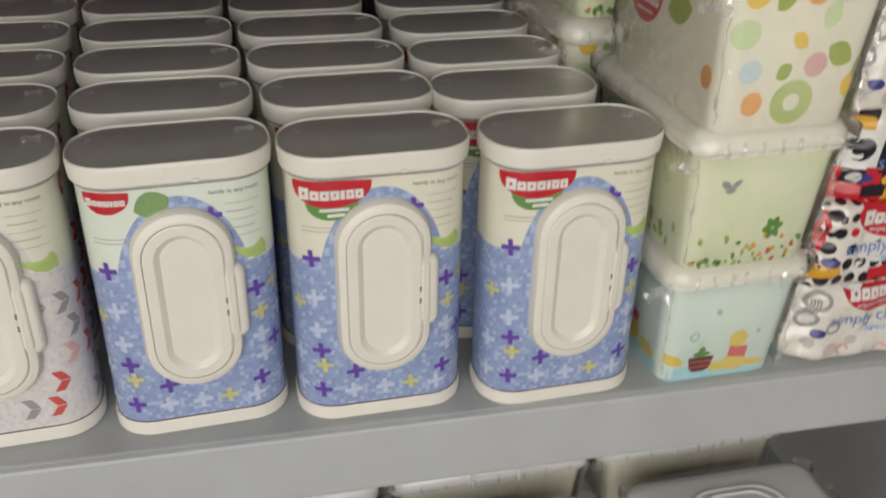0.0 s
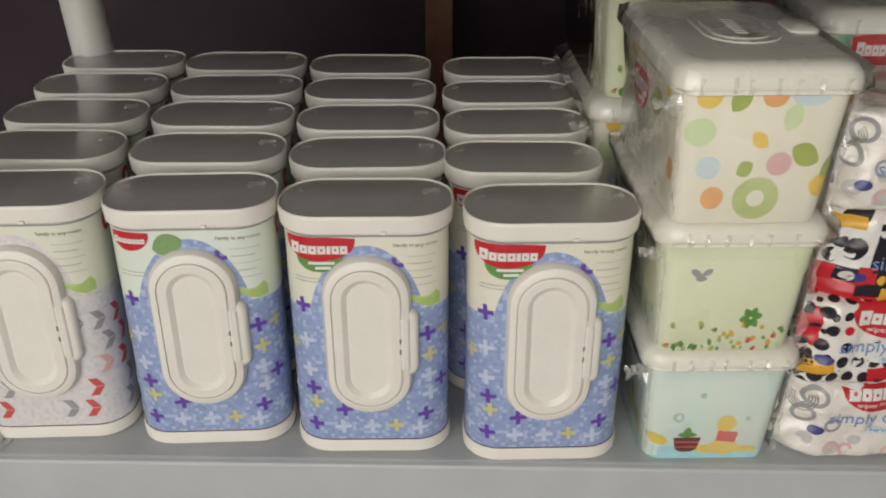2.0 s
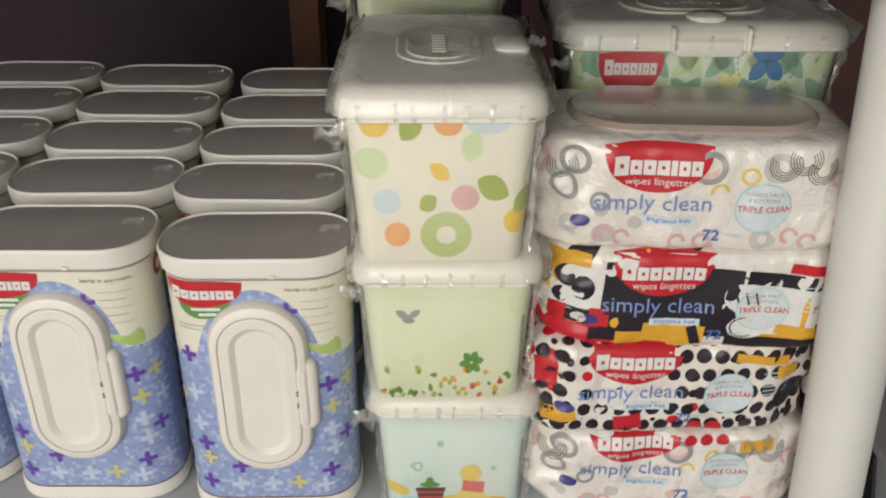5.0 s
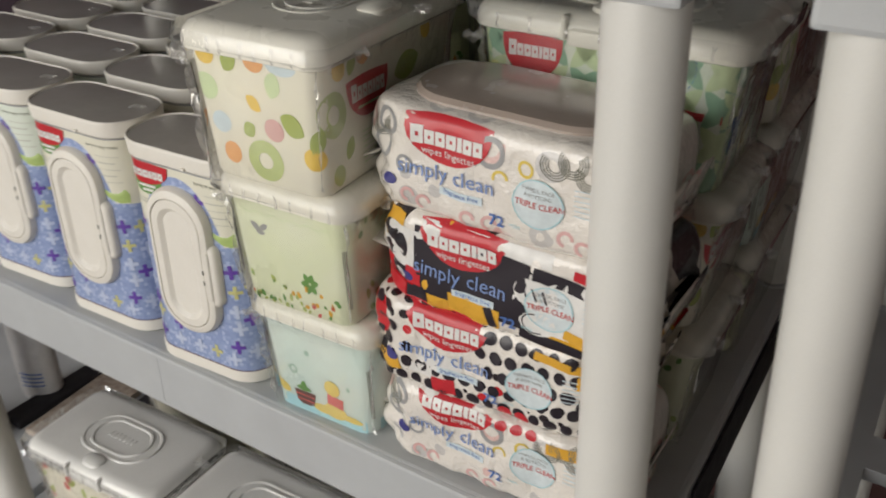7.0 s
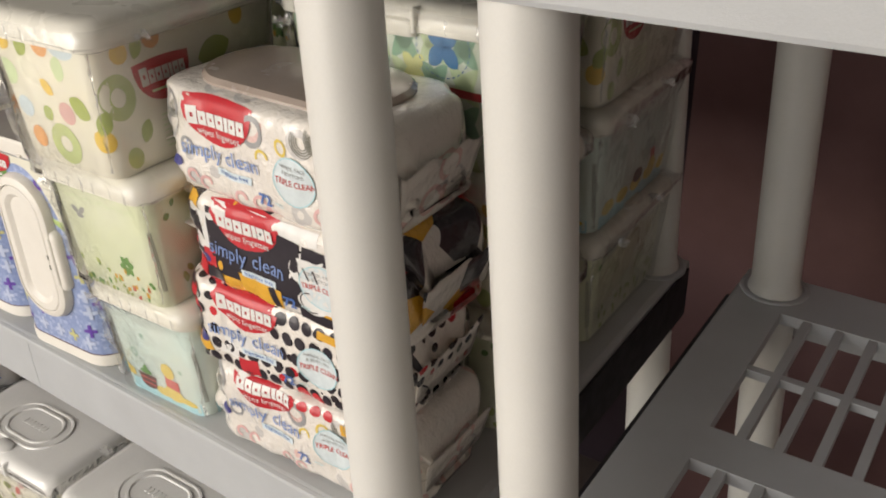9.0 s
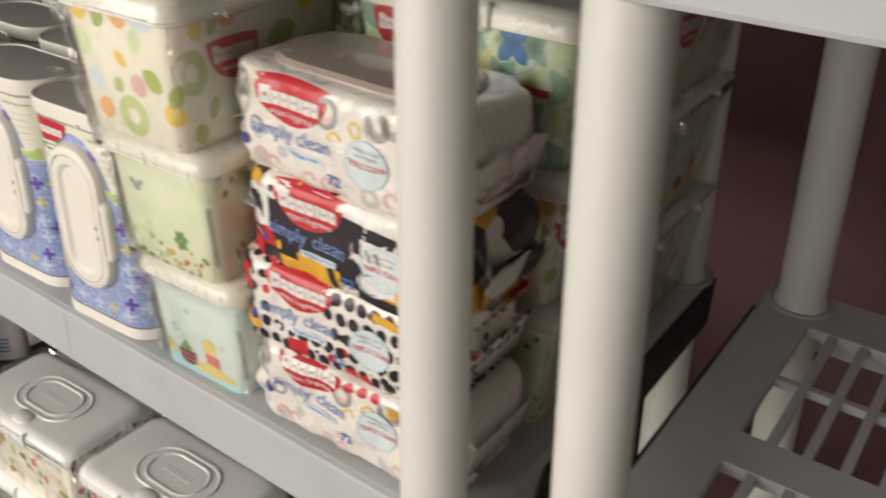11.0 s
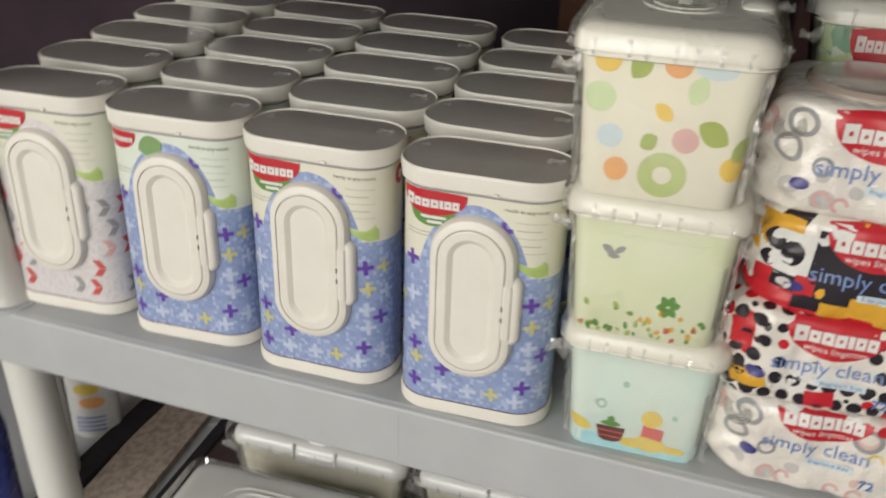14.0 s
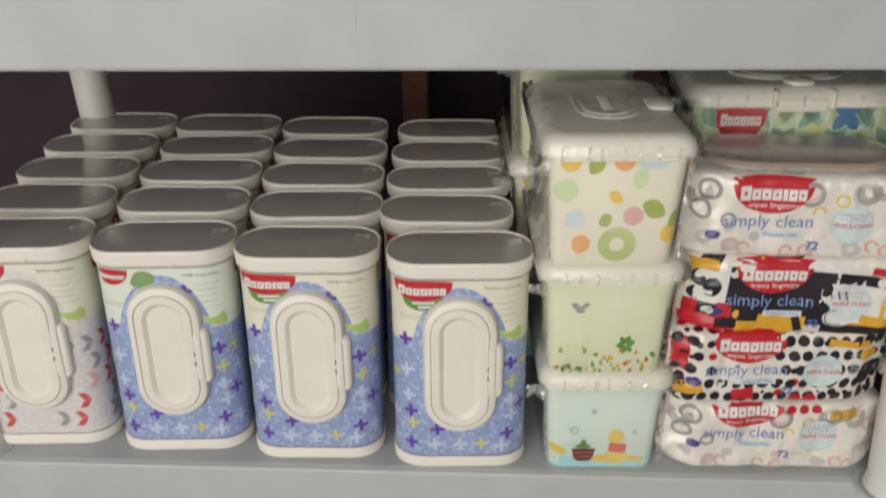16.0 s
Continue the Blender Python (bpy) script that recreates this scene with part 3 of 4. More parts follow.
def upright_tub(m, arrows=False, small_badge=False):
    if arrows:
        words = "cream upright wipes tub with red and grey arrow sleeve"
    elif small_badge:
        words = "cream upright wipes tub, blue cross sleeve, small badge"
    else:
        words = "cream upright wipes tub with blue cross-patterned sleeve"
    tub = holder("wipes_tub", m, words, "wipes tub", "upright wipes tubs")
    loft("base", [ring3(0.124, 0.064, 0.026, 0), ring3(0.130, 0.070, 0.029, 0.0025), ring3(0.1305, 0.0705, 0.0292, 0.0115), ring3(0.1285, 0.0690, 0.0285, 0.0135)], CREAM, tub)
    n = 72
    per = 2 * (TW + TD - 4 * TR) + 2 * math.pi * TR
    us = [-per / 2 + per * i / n for i in range(n + 1)]
    zs = [0.0135, 0.06, 0.11, 0.16, 0.2055]
    verts = [tub_surf(u if abs(u) < per / 2 else u * 0.99999, z, 0) for z in zs for u in us]
    faces = [(k * (n + 1) + i, k * (n + 1) + i + 1, (k + 1) * (n + 1) + i + 1, (k + 1) * (n + 1) + i) for k in range(len(zs) - 1) for i in range(n)]
    solid("sleeve", verts, faces, ARROWSLEEVE if arrows else MINTSLEEVE if small_badge else BLUESLEEVE, tub, "printed sleeve", True, [(u, z) for z in zs for u in us])
    loft("rim_line", [ring3(0.1272, 0.0682, 0.0281, 0.2040), ring3(0.1280, 0.0690, 0.0285, 0.2044), ring3(0.1280, 0.0690, 0.0285, 0.2054), ring3(0.1272, 0.0682, 0.0281, 0.2058)], GREY, tub)
    loft("lid", [ring3(0.1290, 0.0700, 0.029, 0.2062), ring3(0.1330, 0.0730, 0.031, 0.2078), ring3(0.1347, 0.0747, 0.0316, 0.2190), ring3(0.1341, 0.0741, 0.0314, 0.2212),
                 ring3(0.1325, 0.0725, 0.0308, 0.2220), ring3(0.1308, 0.0708, 0.0302, 0.2206), ring3(0.1200, 0.0610, 0.027, 0.2204)], CREAM, tub, "smooth cream lid")
    # the cream lid's dim top is painted: a greyer panel laid on it
    loft("lid_panel", [ring3(0.1304, 0.0704, 0.0300, 0.2205), ring3(0.1302, 0.0702, 0.0299, 0.2209), ring3(0.1260, 0.0660, 0.0282, 0.2212)], LIDSHADE, tub, "glossy lid panel, the top's dimness put into its grey")
    bm = bmesh.new()
    block(bm, 0.012, -0.0385, 0.2075, 0.0165, -0.0360, 0.2100, 0.0006)
    part("catch", bm, CREAM, tub)
    f = -TD / 2
    dispenser = slab("dispenser", 0.000, 0.1175, 0.0345, 0.0715, 0.0345, f + 0.002, f - 0.0092, CREAM, tub, 0.0060, (0.0272, 0.0628, 0.0032, 0.0003), "cream oval dispenser frame")
    slab("flap", -0.0004, 0.1170, 0.0267, 0.0623, 0.0267, f - 0.004, f - 0.0090, CREAM, dispenser, 0.0012, (0.0112, 0.0470, 0.0056, 0.0078), "closed oval dispenser flap", True).data.set_sharp_from_angle(angle=radians(14))
    slab("hinge_cover", 0.0300, 0.113, 0.0098, 0.031, 0.0090, f + 0.002, f - 0.0070, CREAM, tub, 0.0040)
    latch = slab("latch", 0.0290, 0.113, 0.0040, 0.0250, 0.0035, f + 0.002, f - 0.0088, CREAM, tub, 0.0020)
    # notches are not cut: their inner darkness is the slabs' colour
    for dz in (-0.006, 0.004):
        slab("notch", 0.0254, 0.113 + dz, 0.0007, 0.0024, 0.0006, f - 0.004, f - 0.0091, TEXT, latch, 0.0002)
    if small_badge:
        decal("badge", badge_shape(-0.0445, 0.1950, 0.032, 0.0150), tub_surf, RED, tub)
        decals("mark_block", wordmark(-0.0445, 0.1960, 0.026, 0.0046), tub_surf, WHITE, tub, 0.0009)
        decal("leaf", leaf_shape(-0.0155, 0.1925, 0.024, 0.019, 20), tub_surf, ink_leaf, tub)
    else:
        decal("badge_leaf", badge_shape(-0.0345, 0.1820, 0.037, 0.0150), tub_surf, GREEN, tub, 0.0004)
        decal("badge", badge_shape(-0.0350, 0.1935, 0.056, 0.0190), tub_surf, RED, tub, 0.0007)
        decals("mark_block", wordmark(-0.0350, 0.1940, 0.044, 0.0078), tub_surf, WHITE, tub, 0.0011)
        decal("small_mark", join(bar(-0.033, 0.1826, 0.020, 0.0024), bar(-0.032, 0.1785, 0.012, 0.0024)), tub_surf, WHITE, tub, 0.0011)
    loft("hem_line", [ring3(0.1272, 0.0682, 0.0281, 0.0136), ring3(0.1279, 0.0689, 0.0284, 0.0138), ring3(0.1279, 0.0689, 0.0284, 0.0142), ring3(0.1272, 0.0682, 0.0281, 0.0145)], BROWN, tub)
    decal("side_mark", disc(0.0860, 0.1930, 0.0085), tub_surf, RED, tub, 0.0006)
    decal("side_mark", disc(0.0860, 0.1930, 0.0040), tub_surf, WHITE, tub, 0.0010)
    decal("ribbon", star([(0.030, 0.1560), (0.0555, 0.1560), (0.0585, 0.1520), (0.0585, 0.1430), (0.0500, 0.1425), (0.0430, 0.1445), (0.0360, 0.1490)]), tub_surf, LIME, tub, 0.0004)
    decal("caption", lettering("handy in any room", 0.0385, 0.1970, 0.034), tub_surf, TEXT, tub, 0.0005)
    decals("small_print", [bar(0.043 - 0.002 * (k % 2), 0.1880 - 0.0062 * k, 0.024 - 0.005 * (k % 2), 0.0009 if k % 2 else 0.0005) for k in range(5)], tub_surf, PALEGREY, tub, 0.0005)
    decals("fine_print", [bar(-0.044, 0.1690 - 0.003 * k, 0.026, 0.0008) for k in range(2)], tub_surf, PALEGREY, tub, 0.0005)
    if arrows:
        rnd = random.Random(4)
        sets = {0: [], 1: [], 2: []}
        for row in range(6):
            for colm in range(9):
                x = -0.072 + 0.018 * colm + 0.006 * (row % 2)
                z = 0.032 + 0.021 * row
                if abs(x) < 0.030 and 0.045 < z < 0.18 or z > 0.135 or rnd.random() < 0.25:
                    continue
                k = rnd.choice((0, 0, 1, 1, 2))
                sets[k] += chevron(x - 0.005, z, 0.0085)
        for k, mat in enumerate((CORAL, GREY, PINK)):
            decals("arrow_print", sets[k], tub_surf, mat, tub, 0.0005)
    else:
        purple = [(-0.047, 0.030), (0.045, 0.040), (0.047, 0.118), (-0.047, 0.066), (-0.051, 0.144), (-0.022, 0.0455), (0.060, 0.070), (0.022, 0.180)]
        yellow = [(0.020, 0.029), (-0.045, 0.053), (0.049, 0.098), (0.063, 0.118), (-0.064, 0.105)]
        pale = [(-0.024, 0.028), (0.000, 0.028), (0.040, 0.026), (-0.049, 0.084), (-0.050, 0.112), (0.048, 0.078), (0.049, 0.060), (0.066, 0.094), (-0.066, 0.060), (0.062, 0.036), (-0.066, 0.032)]
        for pts, mat, s in ((purple, PURPLE, 0.0138), (yellow, YELLOW, 0.0130), (pale, PALEBLUE, 0.0138)):
            decals("cross_print", [plus(x, z, s, 4) for x, z in pts], tub_surf, mat, tub, 0.0005)
    film_tuft(tub, 0.0500, 0.006, 0.2225, 0.013, 21 + int(arrows), 0.30)
    film_tuft(tub, -0.0530, 0.010, 0.2220, 0.009, 35, 0.22, 5)
    return tub


ink_leaf = ink("sage_ink", (0.22, 0.36, 0.14))
cols = ((-0.236, 0.046), (-0.097, 0.038), (0.040, 0.026), (0.181, 0.014))
firsts = [upright_tub(pose(x, y, TOP, 0, 0, a), k == 0, k == 1) for k, ((x, y), a) in enumerate(zip(cols, (2, 2, 0, 1)))]
rnd = random.Random(7)
for k, (x, y) in enumerate(cols):
    for row in range(1, 5):
        dx = (-0.012 if k == 3 else -0.005 * row - (0.005 if k == 0 and row < 4 else 0)) + rnd.uniform(-0.002, 0.002)
        copy_thing(firsts[k], pose(x + dx, y + 0.006 + 0.0885 * row, TOP, 0, 0, rnd.uniform(-1.5, 1.5)))

# ---- lidded wipes boxes ----
PITCH = 0.1165


def box_surf(w, d):
    def surf(u, v, lift):
        v *= 1.2
        k = (v - 0.003) / 0.099
        lift *= 0.45
        p, n = along(w * (0.90 + 0.10 * k), d * (0.93 + 0.07 * k), 0.013, u)
        return (p.x + n.x * lift, p.y + n.y * lift, v)
    return surf


def lidded_box(m, w, d, body, lid, words, prints=None, emblem=True, clasp_on="x"):
    box = holder("wipes_box", m, words, "wipes box", "lidded wipes boxes")
    loft("body", [ring3(w * 0.88, d * 0.91, 0.011, 0), ring3(w * 0.90, d * 0.93, 0.013, 0.003), ring3(w, d, 0.013, 0.102)], body, box, "tapered printed body")
    lw, ld = w + 0.011, d + 0.011
    long_x = w > d
    top = loft("lid", [ring3(lw - 0.006, ld - 0.006, 0.014, 0.0955), ring3(lw, ld, 0.017, 0.0970), ring3(lw + 0.001, ld + 0.001, 0.018, 0.1035), ring3(lw - 0.002, ld - 0.002, 0.018, 0.1090), ring3(lw - 0.009, ld - 0.009, 0.017, 0.1135),
                       ring3(lw - 0.020, ld - 0.020, 0.014, 0.1158), ring3(lw - 0.030, ld - 0.030, 0.012, 0.1163)], lid, box, "pearly white snap-on lid")
    if emblem:
        def turned(a, b_):
            return (a, b_) if long_x else (b_, a)
        for a, h, low in ((0.112, 0.1180, 0.1168), (0.086, 0.1186, 0.1173)) if long_x else ((0.090, 0.1172, 0.1166), (0.070, 0.1174, 0.1168)):
            ex, ey = turned(a, a * 0.62)
            er = min(ex, ey) * 0.49
            loft("oval_rib", [ring3(ex, ey, er, 0.1160), ring3(ex - 0.002, ey - 0.002, er - 0.001, h), ring3(ex - 0.007, ey - 0.007, er - 0.0035, h), ring3(ex - 0.010, ey - 0.010, er - 0.005, low)], lid, top)
        for k in range(7):
            ex, ey = turned(0.0040, 0.0095)
            ox, oy = turned(-0.0192 + 0.0064 * k, 0.0)
            loft("raised_mark", [ring3(ex, ey, 0.001, 0.1172, 2, ox, oy), ring3(ex - 0.0012, ey - 0.0012, 0.0008, 0.1179, 2, ox, oy)], lid, top)
        cx, cy = (0, -d / 2 + 0.010) if long_x else (w / 2 - 0.010, 0)
        cw, cd = turned(0.036, 0.022)
        if long_x:
            for side in (-1, 1):
                loft("clasp_wall", [ring3(0.004, 0.016, 0.0018, 0.0975, 3, side * 0.027, -ld / 2 + 0.004), ring3(0.004, 0.016, 0.0018, 0.112, 3, side * 0.027, -ld / 2 + 0.004), ring3(0.003, 0.014, 0.0014, 0.1140, 3, side * 0.027, -ld / 2 + 0.005)], lid, top)
            loft("clasp", [ring3(0.050, 0.010, 0.0045, 0.0930, 5, 0, -ld / 2 + 0.0045), ring3(0.052, 0.012, 0.005, 0.0950, 5, 0, -ld / 2 + 0.0045), ring3(0.052, 0.012, 0.005, 0.1040, 5, 0, -ld / 2 + 0.0045), ring3(0.046, 0.008, 0.0035, 0.1065, 5, 0, -ld / 2 + 0.0045)], lid, top, "rounded front clasp")
            loft("catch_knob", [ring3(0.030, 0.022, 0.0105, 0.1150, 5, 0, -d / 2 + 0.014), ring3(0.028, 0.020, 0.0095, 0.1185, 5, 0, -d / 2 + 0.014), ring3(0.020, 0.013, 0.006, 0.1205, 5, 0, -d / 2 + 0.014)], lid, top)
        else:
            loft("thumb_catch", [ring3(cw, cd, 0.008, 0.108, 5, cx, cy), ring3(cw, cd, 0.008, 0.1175, 5, cx, cy), ring3(cw - 0.006, cd - 0.006, 0.006, 0.1198, 5, cx, cy)], lid, top)
    if prints:
        prints(box, box_surf(w, d), w, d)
    return box


def print_fruit(box, s, w, d):
    decals("round_print", (disc(-0.039, 0.0785, 0.0085, 0.0068), disc(0.0465, 0.025, 0.0085, 0.0075),), s, SUNNY, box)
    decals("leaf_print", (leaf_shape(-0.018, 0.0775, 0.018, 0.013, 55), leaf_shape(0.031, 0.044, 0.021, 0.014, -25), leaf_shape(-0.008, 0.0355, 0.012, 0.010, 35),), s, LEAF, box)
    decals("round_print", (disc(0.004, 0.0790, 0.0086, 0.0068), disc(-0.027, 0.0175, 0.0078, 0.0072),), s, ORANGE, box)
    decals("leaf_print", (leaf_shape(0.018, 0.0665, 0.017, 0.013, 70), disc(-0.042, 0.058, 0.0105, 0.0085),), s, MINT, box)
    decal("leaf_print", leaf_shape(-0.001, 0.0530, 0.014, 0.009, -35), s, SUNNY, box)
    decal("round_print", disc(0.0145, 0.0385, 0.0085, 0.0072), s, PINK, box)
    decal("ring_print", annulus(0.003, 0.0170, 0.0062, 0.0158, 0.85), s, LEAFLIGHT, box)
    decals("round_print", (disc(-0.033, 0.0365, 0.0085, 0.007), disc(0.027, 0.0790, 0.013, 0.006),), s, ICE, box)
    side = w / 2 + d / 2 - 0.013 * 0.86
    for c in (side, -side):
        decals("round_print", (disc(c - 0.062, 0.075, 0.0075, 0.0065), disc(c + 0.05, 0.076, 0.007),), s, SUNNY, box)
        decals("leaf_print", (leaf_shape(c - 0.047, 0.076, 0.016, 0.010, 60), leaf_shape(c - 0.086, 0.036, 0.018, 0.011, 60), leaf_shape(c - 0.055, 0.024, 0.016, 0.010, 60),), s, LEAF, box)
        decals("round_print", (disc(c - 0.033, 0.079, 0.008, 0.007), disc(c + 0.070, 0.030, 0.007),), s, ORANGE, box)
        decals("ring_print", (annulus(c - 0.071, 0.050, 0.006, 0.0145), disc(c - 0.070, 0.010, 0.007),), s, LEAFLIGHT, box)
        decal("badge", badge_shape(c - 0.029, 0.0520, 0.052, 0.026), s, RED, box, 0.0006)
        decals("mark_block", wordmark(c - 0.029, 0.0560, 0.041, 0.0098), s, WHITE, box, 0.0010)
        decal("small_print", join(bar(c - 0.029, 0.0465, 0.026, 0.0016), *[bar(c - 0.020, 0.030 - 0.0035 * k, 0.040, 0.0008) for k in range(7)]), s, MINT, box, 0.0010)
        decal("leaf_panel", leaf_shape(c + 0.022, 0.058, 0.034, 0.018, 10), s, LEAF, box)


def print_meadow(box, s, w, d):
    rnd = random.Random(11)
    for mat, n in ((LEAF, 16), (GREEN, 14), (GOLD, 9), (CORAL, 4)):
        decals("petal_print", (*[leaf_shape(rnd.uniform(-0.045, 0.045), 0.003 + 0.019 * rnd.random() ** 1.6, rnd.uniform(0.0025, 0.0065), rnd.uniform(0.002, 0.0042), rnd.uniform(0, 180)) for _ in range(n)],), s, mat, box)
    decal("sprig_print", join(*[leaf_shape(0.0165 + 0.0048 * math.cos(a), 0.0265 + 0.0046 * math.sin(a), 0.0078, 0.0052, math.degrees(a)) for a in (0.3, 1.2, 2.2, 3.3, 4.4, 5.4)]), s, GREEN, box)
    decal("blossom_print", join(leaf_shape(-0.030, 0.060, 0.010, 0.005, 150), leaf_shape(-0.022, 0.0605, 0.009, 0.0045, 30), leaf_shape(-0.026, 0.056, 0.009, 0.004, 0)), s, GREY, box)
    decal("wavy_line", join(*[bar(-0.044 + 0.008 * k, 0.0705 + 0.0006 * (-1) ** k, 0.008, 0.0006, 12 * (-1) ** k, 1) for k in range(12)]), s, MINT, box)
    side = w / 2 + d / 2 - 0.011
    for c in (side, -side):
        decals("petal_print", (*[leaf_shape(c + rnd.uniform(-0.07, 0.07), 0.004 + 0.02 * rnd.random(), 0.008, 0.005, rnd.uniform(0, 180)) for _ in range(26)],), s, LEAF, box)
        decals("petal_print", (leaf_shape(c - 0.068, 0.066, 0.007, 0.005, 20), leaf_shape(c - 0.06, 0.074, 0.006, 0.004, 60),), s, GREEN, box)
        decal("code_bars", join(*[bar(c - 0.086 + 0.0013 * k, 0.036, 0.0006, 0.045, 0, 1) for k in range(3)]), s, TEXT, box)


def print_pond(box, s, w, d):
    decal("water_band", bar(0, 0.0055, 0.091, 0.011, 0, 14), s, SKYINK, box, 0.0004)
    decals("sand_patch", (disc(-0.043, 0.018, 0.010, 0.0045, -20), disc(0.000, 0.0085, 0.010, 0.0040), disc(0.030, 0.0085, 0.012, 0.003),), s, GOLDPALE, box, 0.0006)
    decal("pot", star([(-0.029, 0.0190), (-0.006, 0.0190), (-0.0085, 0.0085), (-0.013, 0.006), (-0.022, 0.006), (-0.0265, 0.0085)]), s, BROWN, box, 0.0008)
    decal("pot_band", join(bar(-0.0175, 0.0150, 0.020, 0.0012), bar(-0.0175, 0.0105, 0.018, 0.0012)), s, CORAL, box, 0.0012)
    decal("sprig_print", join(leaf_shape(-0.018, 0.0215, 0.016, 0.005, 0), leaf_shape(-0.018, 0.025, 0.006, 0.006, 90)), s, GREEN, box, 0.0008)
    decal("colour_patch", disc(0.014, 0.0105, 0.0120, 0.0070), s, GOLDPALE, box, 0.0008)
    decal("colour_patch", bar(0.015, 0.0200, 0.0165, 0.0095, -6, 3), s, CORAL, box, 0.0010)
    decal("colour_patch", disc(0.013, 0.0315, 0.0080, 0.0070), s, GOLDPALE, box, 0.0012)
    decals("bubble_print", (annulus(-0.027, 0.037, 0.0025, 0.0042), disc(-0.010, 0.056, 0.0026), disc(0.030, 0.036, 0.0022), annulus(-0.031, 0.038, 0.001, 0.0018),), s, MINTDARK, box)
    side = w / 2 + d / 2 - 0.011
    for c in (side, -side):
        decal("water_band", bar(c, 0.0055, 0.156, 0.011, 0, 24), s, SKYINK, box, 0.0004)
        decals("sand_patch", [disc(c - 0.06 + 0.03 * k, 0.014, 0.013, 0.006) for k in range(5)], s, GOLDPALE, box, 0.0006)
        decal("code_bars", join(*[bar(c - 0.086 + 0.0013 * k, 0.036, 0.0006, 0.045, 0, 1) for k in range(3)]), s, TEXT, box, 0.0008)
        decal("pot", disc(c + 0.004, 0.020, 0.011, 0.006), s, BROWN, box, 0.0009)
        decal("colour_patch", disc(c + 0.036, 0.018, 0.010, 0.008), s, GOLDPALE, box, 0.0009)
        decal("colour_patch", bar(c + 0.036, 0.030, 0.011, 0.008, 0, 3), s, CORAL, box, 0.0011)


def print_flowers(box, s, w, d):
    """Overlapping pale petals with a few blue four-petalled flowers."""
    side = w / 2 + d / 2 - 0.011
    petals, lights = [], []
    for c, half in ((0, w / 2 - 0.012), (side, d / 2 - 0.012), (-side, d / 2 - 0.012)):
        n = int(2 * half / 0.024)
        for i in range(n + 1):
            for j in range(4):
                x, z = c - half + 2 * half * i / n, 0.008 + 0.022 * j
                for a in (45, 135):
                    (petals if (i + j) % 2 else lights).append(leaf_shape(x, z, 0.032, 0.0115, a))
    decals("petal_print", petals, s, GREENMID, box)
    decals("petal_print", lights, s, MINT, box, 0.0007)
    blooms = [(w * 0.23, 0.0735), (-w * 0.36, 0.030), (side + 0.03, 0.060), (side - 0.035, 0.035)]
    decals("flower_print", (*[leaf_shape(x + 0.008 * math.cos(a), z + 0.008 * math.sin(a), 0.017, 0.011, math.degrees(a)) for x, z in blooms for a in (0.78, 2.36, 3.93, 5.5)],), s, FLOWERBLUE, box, 0.0010)
    decals("flower_print", (*[leaf_shape(x + 0.006 * math.cos(a), z + 0.006 * math.sin(a), 0.012, 0.008, math.degrees(a)) for x, z in ((-w * 0.46, 0.050), (side, 0.020), (w * 0.1, 0.058)) for a in (0.78, 2.36, 3.93, 5.5)],), s, YELLOWPALE, box, 0.0010)
    decal("badge", badge_shape(-w * 0.275, 0.0650, 0.048, 0.026), s, RED, box, 0.0013)
    decals("mark_block", wordmark(-w * 0.275, 0.0690, 0.038, 0.0085), s, WHITE, box, 0.0017)
    decal("red_band", bar(w * 0.20, 0.0480, w * 0.50, 0.005, -2), s, RED, box, 0.0013)
    decals("ring_print", [annulus(x, z, 0.0215, 0.0222, 0.85, 12 * k, 12 * k + 7, 2) for x, z in blooms[:1] for k in range(30)], s, FLOWERBLUE, box, 0.0012)


SUNNY = ink("sunny_ink", (0.84, 0.58, 0.10))
LEAFLIGHT, GOLDPALE, MINTDARK = ink("pale_leaf_ink", (0.50, 0.58, 0.24)), ink("pale_gold_ink", (0.76, 0.58, 0.12)), ink("mint_dark_ink", (0.40, 0.56, 0.46))
GREENMID, FLOWERBLUE, YELLOWPALE = ink("mid_green_ink", (0.30, 0.50, 0.34)), ink("flower_blue_ink", (0.05, 0.20, 0.42)), ink("pale_yellow_ink", (0.74, 0.74, 0.30))


